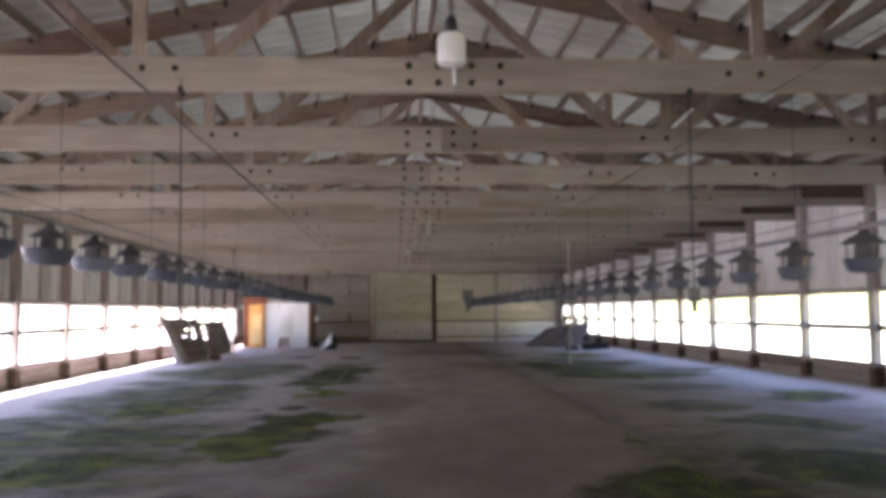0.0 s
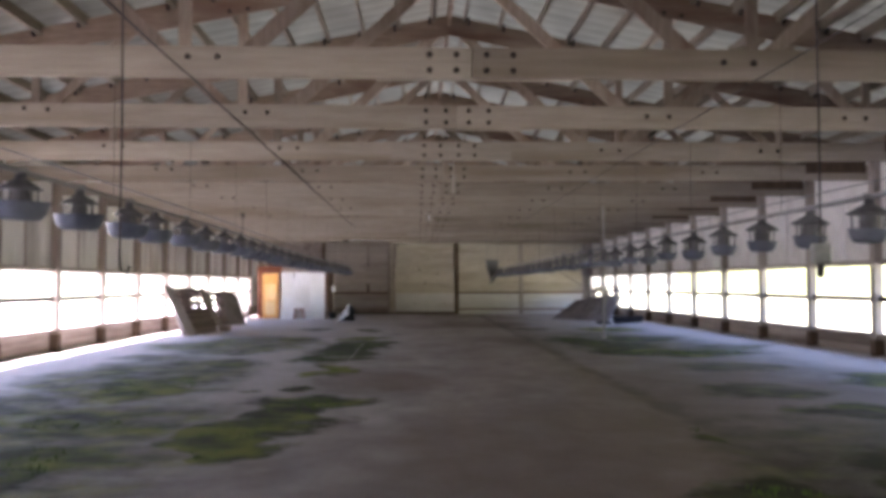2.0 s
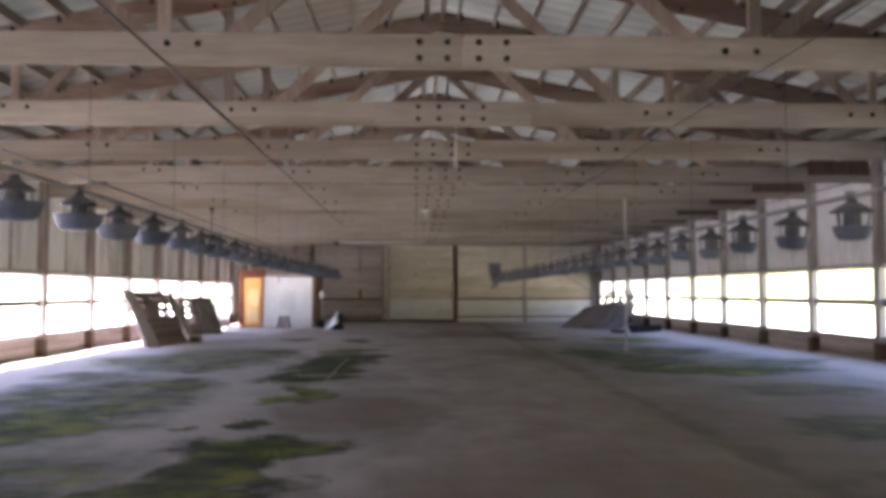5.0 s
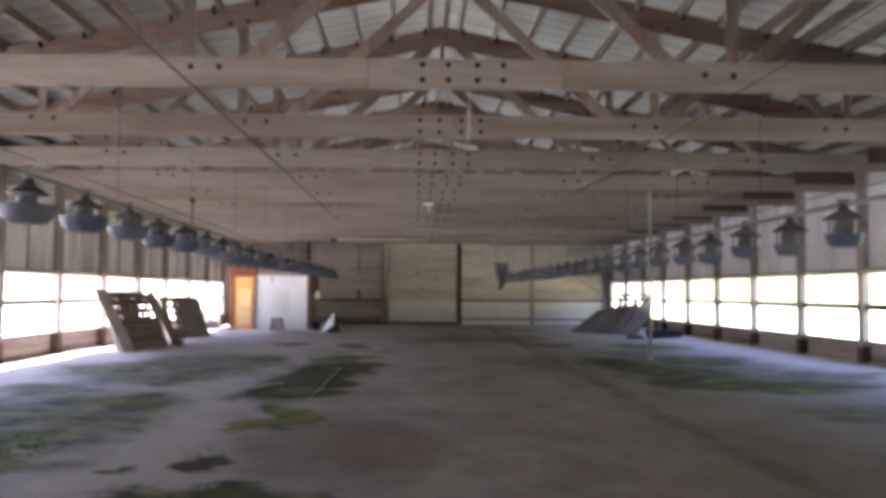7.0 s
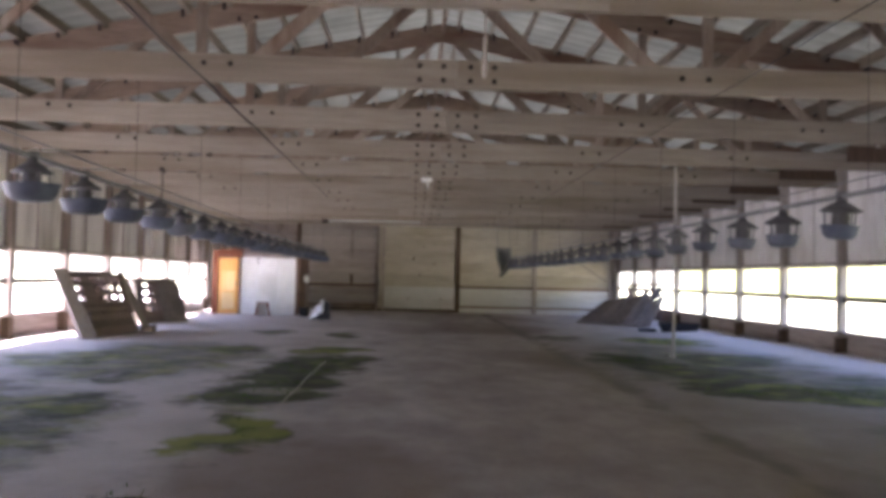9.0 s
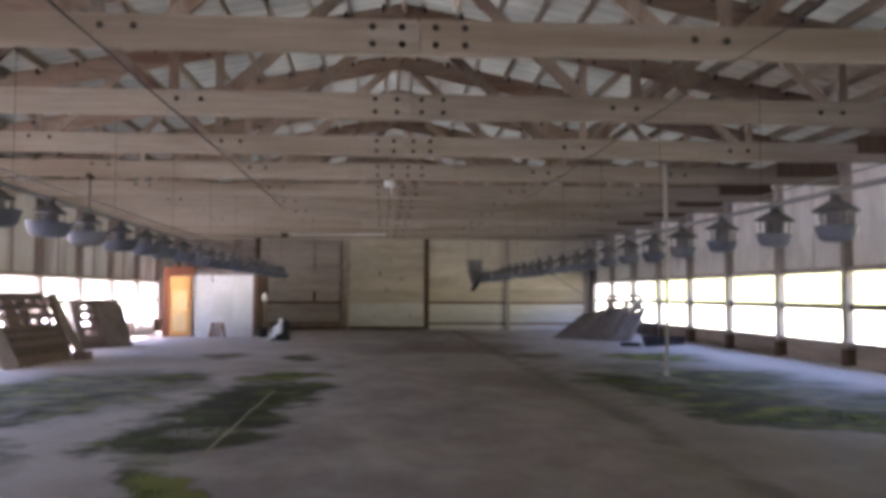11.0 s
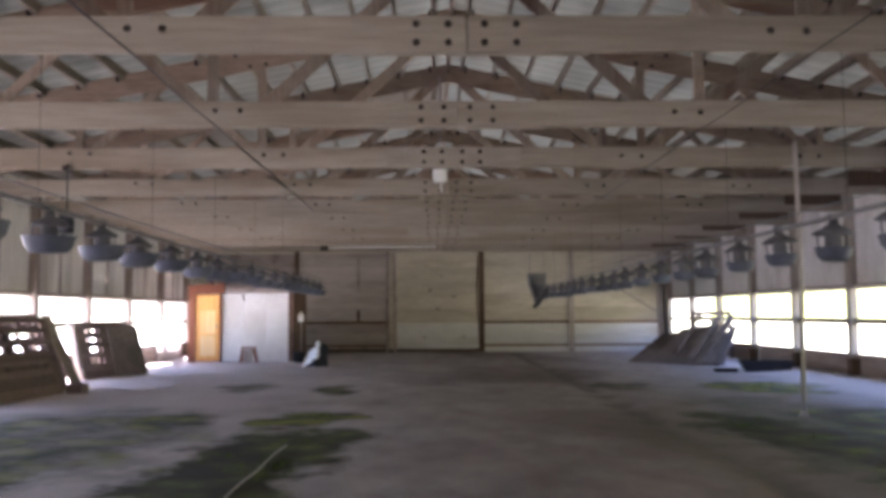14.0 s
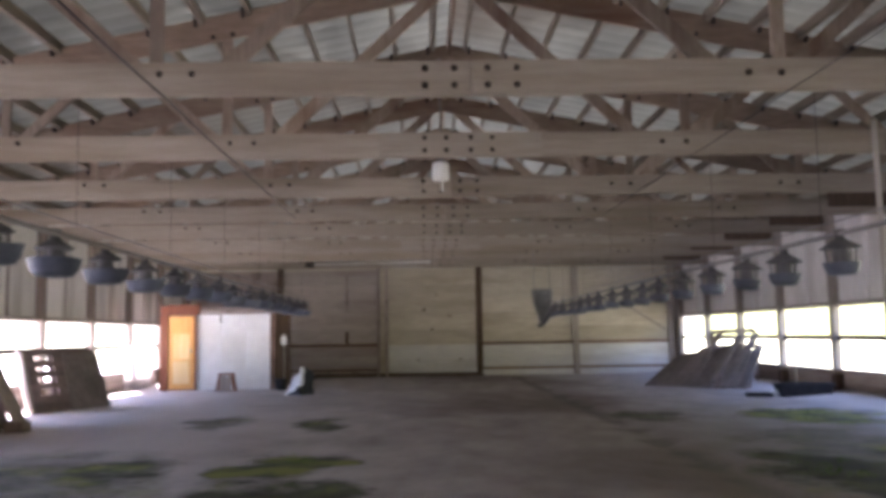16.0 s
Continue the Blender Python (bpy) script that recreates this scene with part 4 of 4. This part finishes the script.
G1 = ((0.0, 0.04), (0.24, 0.4), (0.5, 0.57), (0.66, 0.72), (0.8, 0.83), (0.94, 1.0))
G2 = ((0.0, 0.12), (0.4, 1.0))
G3 = ((0.0, 0.06), (0.18, 0.38), (0.46, 0.55), (0.68, 0.72), (0.82, 0.85), (0.97, 1.0))
rack(-5.86, 25.2, 2.9, 1.25, 20, 87, (0.6, 0.8, 1.0, 1.175), G1, 0.5, {(1, 4), (2, 3), (3, 2)}, "dark brown slatted wooden panel leaning on the wall")
rack(-5.97, 25.6, 2.6, 1.3, 19, 89, (0.62, 0.83, 1.03, 1.225), G3, 0.42, {(2, 4), (1, 3)}, "dark brown slatted wooden panel behind another panel")
rack(-5.7, 25.1, 2.3, 0.66, 24, 85, (0.52, 0.585), G3, 0.45, {(0, 3)}, "low dark brown slatted panel in front of others")
rack(-6.22, 30.0, 1.8, 1.06, 15, 73, (0.42, 0.62, 0.8, 0.985), G2, 0.3, set(), "dark brown wooden panel with open slots by the wall")
rack(-6.32, 30.1, 1.75, 1.1, 13, 76, (0.42, 0.64, 0.82, 1.025), G2, 0.2, set(), "dark brown wooden panel with open slots behind another")
slab(((-5.92, 30.85, 0.0), (-5.6, 31.8, 0.0), (-5.92, 31.9, 0.98), (-6.2, 31.0, 0.98)), 0.025, "brown plywood board leaning on the slotted panels", "leaning panels")
slab(((-5.72, 24.85, 0.0), (-5.55, 25.12, 0.0), (-6.25, 25.3, 1.26), (-6.4, 25.05, 1.26)), 0.03, "pale weathered plank leaning beside the slatted panels", "leaning panels").data.materials[0] = M_POST
slab(((-5.6, 27.98, 0.0), (-5.52, 28.2, 0.0), (-6.16, 28.3, 1.2), (-6.24, 28.1, 1.2)), 0.03, "pale weathered plank leaning beside the slatted panels", "leaning panels").data.materials[0] = M_POST
bm = B()
box(bm, -5.45, -5.2, 27.3, 27.6, -0.02, 0.13)
tagged(part("wood_offcut", bm, M_RACK, bevel=0.012), "dark wooden block lying by the slatted panels", "wood block")


# ---- board pile by the other wall ----
slab(((5.05, 35.1, 0.0), (6.1, 33.75, 0.0), (7.1, 34.9, 0.8), (6.1, 35.9, 0.66)), 0.025, "weathered plywood sheet leaning on the board pile")
slab(((5.6, 34.75, 0.1), (6.35, 33.75, 0.05), (7.2, 34.75, 0.87), (6.5, 35.6, 0.79)), 0.025, "weathered plywood sheet lying on the board pile")


slab(((6.12, 33.77, 0.0), (6.8, 33.4, 0.0), (7.5, 34.5, 0.72), (7.12, 34.92, 0.76)), 0.02, "dark brown board lying under the leaning planks").data.materials[0] = M_RACK


def pile_plank(foot, head, width, tone, label):
    """A plank from foot to head, its width level."""
    p, q = Vector(foot), Vector(head)
    side = (q - p).cross(Vector((0, 0, 1))).normalized() * width / 2
    ob = slab((p - side, p + side, q + side, q - side), 0.03, label)
    ob.data.materials[0] = tone
    return ob


for foot, head, width, tone in (((6.3, 33.62, 0.02), (7.42, 34.72, 1.0), 0.17, M_SHEET), ((6.48, 33.52, 0.02), (7.5, 34.85, 1.1), 0.15, M_SHEET), ((6.66, 33.4, 0.02), (7.5, 34.6, 0.86), 0.16, M_SHEET),
                                ((6.2, 33.9, 0.12), (7.18, 34.95, 1.05), 0.14, M_SHEET), ((6.0, 34.4, 0.26), (6.86, 35.3, 1.1), 0.12, M_SHEET)):
    pile_plank(foot, head, width, tone, "grey-brown plank leaning on the board pile")
t = thing("wooden_gate", pose(6.6, 35.0, 0, -4, 0, 0), "grey slatted wooden gate standing behind the board pile", "gate")
for a, b in (((0, 0, 0), (0, 0, 1.18)), ((0.95, 0, 0), (0.95, 0, 1.2)), ((0, 0, 1.17), (0.95, 0, 1.19)), ((0, 0, 1.03), (0.95, 0, 1.04)), ((0, 0, 0.84), (0.95, 0, 0.84)), ((0.55, 0.05, 0.3), (0.6, 0.05, 1.1))):
    bm = B()
    beam(bm, a, b, 0.045, 0.09, (0, 0, 1) if abs(a[2] - b[2]) < 0.1 else (0, 1, 0))
    part("gate_rail", bm, M_RACK, t)

t = thing("feed_trough", pose(6.95, 31.2, 0.0, 0, 0, -7), "black rubber feed trough standing on the earth by the wall", "trough")
bm = B()
loops = [((0.42, 0.15), 0.0), ((0.44, 0.16), 0.02), ((0.485, 0.2), 0.205), ((0.5, 0.215), 0.21), ((0.5, 0.215), 0.235), ((0.47, 0.185), 0.235), ((0.43, 0.15), 0.04)]
v = [[bm.verts.new((p * q[0], r * q[1], z)) for p, r in ((-1, -1), (1, -1), (1, 1), (-1, 1))] for q, z in loops]
for p, q in zip(v, v[1:]):
    for i in range(4):
        bm.faces.new((p[i], p[(i + 1) % 4], q[(i + 1) % 4], q[i]))
bm.faces.new(v[0][::-1])
bm.faces.new(v[-1])
part("tub", bm, M_BLACK, t, bevel=0.012)
bm = B()
tube(bm, [(-0.1, 0.1, 0.05), (-0.1, 0.12, 0.42), (-0.09, 0.13, 0.5)], 0.02, 10)
part("pipe", bm, M_POLE, t, "pale plastic pipe", smooth=True)
t = thing("rubber_tray", pose(6.2, 31.35, 0.0, 0, 0, -12), "low black rubber tray lying beside the trough", "tray")
bm = B()
box(bm, -0.24, 0.22, -0.15, 0.15, 0.0, 0.075)
part("base", bm, M_BLACK, t, bevel=0.02)
bm = B()
tube(bm, [(0.2, -0.12, 0.08), (0.27, -0.16, 0.1), (0.3, -0.14, 0.03)], 0.025, 10)
part("spout", bm, M_LAMP, t, "white plastic spout", smooth=True)


# ---- plastic over the last window ----
def film_material():
    m = bpy.data.materials.new("milky_plastic_film")
    m.use_nodes = True
    n, l = m.node_tree.nodes, m.node_tree.links
    b, tr, mix, nz, ramp = n["Principled BSDF"], n.new("ShaderNodeBsdfTranslucent"), n.new("ShaderNodeMixShader"), n.new("ShaderNodeTexNoise"), n.new("ShaderNodeValToRGB")
    nz.inputs["Scale"].default_value, nz.inputs["Detail"].default_value = 5.0, 6
    ramp.color_ramp.elements[0].color, ramp.color_ramp.elements[1].color = (0.66, 0.62, 0.6, 1), (0.86, 0.85, 0.86, 1)
    l.new(nz.outputs["Fac"], ramp.inputs[0])
    l.new(ramp.outputs[0], b.inputs["Base Color"])
    l.new(ramp.outputs[0], tr.inputs["Color"])
    b.inputs["Roughness"].default_value = 0.45
    mix.inputs["Fac"].default_value = 0.4
    l.new(b.outputs[0], mix.inputs[1])
    l.new(tr.outputs[0], mix.inputs[2])
    l.new(mix.outputs[0], n["Material Output"].inputs["Surface"])
    return m


def plastic_sheet(x, y0, y1, z0, z1):
    bm = B()
    rows = []
    for i in range(41):
        u = i / 40
        rows.append([bm.verts.new((x + 0.018 * math.sin(u * 31 + 0.8 * k) * (1.1 - k / 8), y0 + (y1 - y0) * u, z0 + (z1 - z0) * k / 8)) for k in range(9)])
    for a, b in zip(rows, rows[1:]):
        for k in range(8):
            bm.faces.new((a[k], b[k], b[k + 1], a[k + 1]))
    bmesh.ops.solidify(bm, geom=bm.faces[:], thickness=0.002)
    tagged(part("plastic_sheet", bm, film_material(), smooth=True), "milky plastic sheet hung over the lower window by the door", "plastic sheet")


plastic_sheet(XL + 0.05, 35.7, 37.7, 0.02, 1.05)


# ---- small things by the corner room ----
def sack():
    t = thing("feed_sack", pose(-2.42, 34.0, 0, 0, 0, -14), "white and dark blue plastic feed sack slumped on the floor", "sack")
    bm = B()
    v = [bm.verts.new(p) for p in ((-0.36, -0.06, 0), (0.06, -0.24, 0), (0.3, 0.05, 0), (-0.1, 0.3, 0), (-0.08, -0.04, 0.44), (0.06, -0.1, 0.6), (0.2, 0.1, 0.5), (0.0, 0.16, 0.48))]
    for f in ((3, 2, 1, 0), (4, 5, 6, 7), (0, 1, 5, 4), (1, 2, 6, 5), (2, 3, 7, 6), (3, 0, 4, 7)):
        bm.faces.new([v[i] for i in f])
    bmesh.ops.subdivide_edges(bm, edges=bm.edges[:], cuts=9, use_grid_fill=True)
    for q in bm.verts:
        k = 0.05 * noise.noise(q.co * 5) + 0.02 * noise.noise(q.co * 13)
        q.co += Vector((k, k, 0.03 * noise.noise(q.co * 7) if q.co.z > 0.05 else 0))
    ob = part("sack_body", bm, M_BAGW, t, smooth=True)
    ob.data.materials.append(M_BAGD)
    for p in ob.data.polygons:
        if p.center.x > 0.1 or p.center.z < 0.5 * (p.center.x + 0.3):
            p.material_index = 1


sack()
t = thing("wooden_stool", pose(-4.35, 35.75, 0), "small reddish-brown wooden stool by the white panel", "stool")
for nm, a in (("top", (-0.17, 0.17, -0.12, 0.12, 0.36, 0.4)), ("front_board", (-0.13, 0.13, -0.125, -0.1, 0.0, 0.34))):
    bm = B()
    box(bm, *a)
    part(nm, bm, M_POST if nm == "front_board" else M_DOORFRAME, t, bevel=0.006)
for sx in (-1, 1):
    for sy in (-1, 1):
        bm = B()
        beam(bm, (sx * 0.2, sy * 0.13, 0), (sx * 0.14, sy * 0.1, 0.36), 0.04, 0.04, (0, 1, 0))
        part("leg", bm, M_DOORFRAME, t)

t = thing("pale_pipe", pose(0, 38.75, 0), "pale pipe clipped along a truss near the end wall", "pipe")
bm = B()
tube(bm, [(-2.75, 0, 3.1), (-1.2, 0, 3.12), (0.35, 0, 3.13)], 0.022, 8)
part("tube", bm, M_LAMP, t)
bm = B()
box(bm, -2.95, -2.72, -0.05, 0.045, 3.02, 3.16)
part("end_box", bm, M_BOLT, t, "dark end box", bevel=0.01)

t = thing("jug_stake", pose(-3.1, 36.1, 0), "thin pale stake with a plastic jug by the corner room", "stake")
bm = B()
tube(bm, [(0, 0, -0.05), (0.008, 0, 0.6), (0, 0, 1.06)], 0.014, 8)
part("stake", bm, M_POLE, t, smooth=True)
bm = B()
lathe(bm, [(0.05, 1.02), (0.075, 1.035), (0.078, 1.16), (0.05, 1.22), (0.024, 1.235), (0.024, 1.27)], 16)
part("jug", bm, M_LAMP, t, "pale plastic jug", smooth=True)
bm = B()
lathe(bm, [(0.1, 0.0), (0.13, 0.02), (0.15, 0.26), (0.155, 0.27), (0.14, 0.27), (0.12, 0.04), (0.05, 0.03)], 20, -3.1, 35.7)
tagged(part("bucket", bm, M_BLACK, smooth=True), "dark plastic bucket standing by the corner room", "bucket")


# ---- weeds on the moss ----
def weeds():
    r = random.Random(9)
    verts, faces = [], []
    for x, y, w, h, k, g in MOSS:
        if k < 0.9:
            continue
        for _ in range(int(120 * w * h * k)):
            a, d = r.uniform(0, 2 * math.pi), math.sqrt(r.random()) * 0.75
            px, py = x + w * d * math.cos(a), y + h * d * math.sin(a)
            if noise.noise((px * 1.6, py * 1.6, 2.0)) < -0.02:
                continue
            for _ in range(3):
                b, hh, lean = r.uniform(0, 6.28), r.uniform(0.004, 0.028), r.uniform(0.01, 0.035)
                cx, cy = px + r.uniform(-0.04, 0.04), py + r.uniform(-0.04, 0.04)
                dx, dy = math.cos(b) * 0.009, math.sin(b) * 0.009
                i = len(verts)
                verts += [(cx - dx, cy - dy, -0.025), (cx + dx, cy + dy, -0.025), (cx - dy * lean * 90, cy + dx * lean * 90, hh)]
                faces.append((i, i + 1, i + 2))
    me = bpy.data.meshes.new("weeds")
    me.from_pydata(verts, [], faces)
    me.materials.append(M_TUFT)
    tagged(new("weeds", me), "low green weeds and moss on the earth floor", "weeds", kind="stuff")


weeds()

r = random.Random(3)
bm = B()
tube(bm, [(-1.1 + r.uniform(-0.012, 0.012), 17.2 + 0.44 * k, 0.004) for k in range(11)], 0.007, 6)
tagged(part("cord", bm, M_POLE, smooth=True), "pale plastic cord lying across the mossy floor", "cord")

# ---- distance outside ----
def hedge(name, x):
    bm = B()
    prev = None
    r2 = random.Random(int(abs(x)))
    for k in range(150):
        y = -140 + k * 2.2
        h = 16 + 3.5 * noise.noise((y * 0.09, x, 0)) + r2.uniform(-0.7, 0.7)
        cur = [bm.verts.new((x + r2.uniform(-0.8, 0.8), y, -0.2)), bm.verts.new((x + r2.uniform(-1, 1), y, h * 0.6)), bm.verts.new((x + r2.uniform(-1, 1), y, h))]
        if prev:
            for i in (0, 1):
                bm.faces.new((prev[i], cur[i], cur[i + 1], prev[i + 1]))
        prev = cur
    tagged(part(name, bm, M_HEDGE), "far row of green trees in sunlight", "trees", kind="structure")


hedge("backdrop_east", 55)
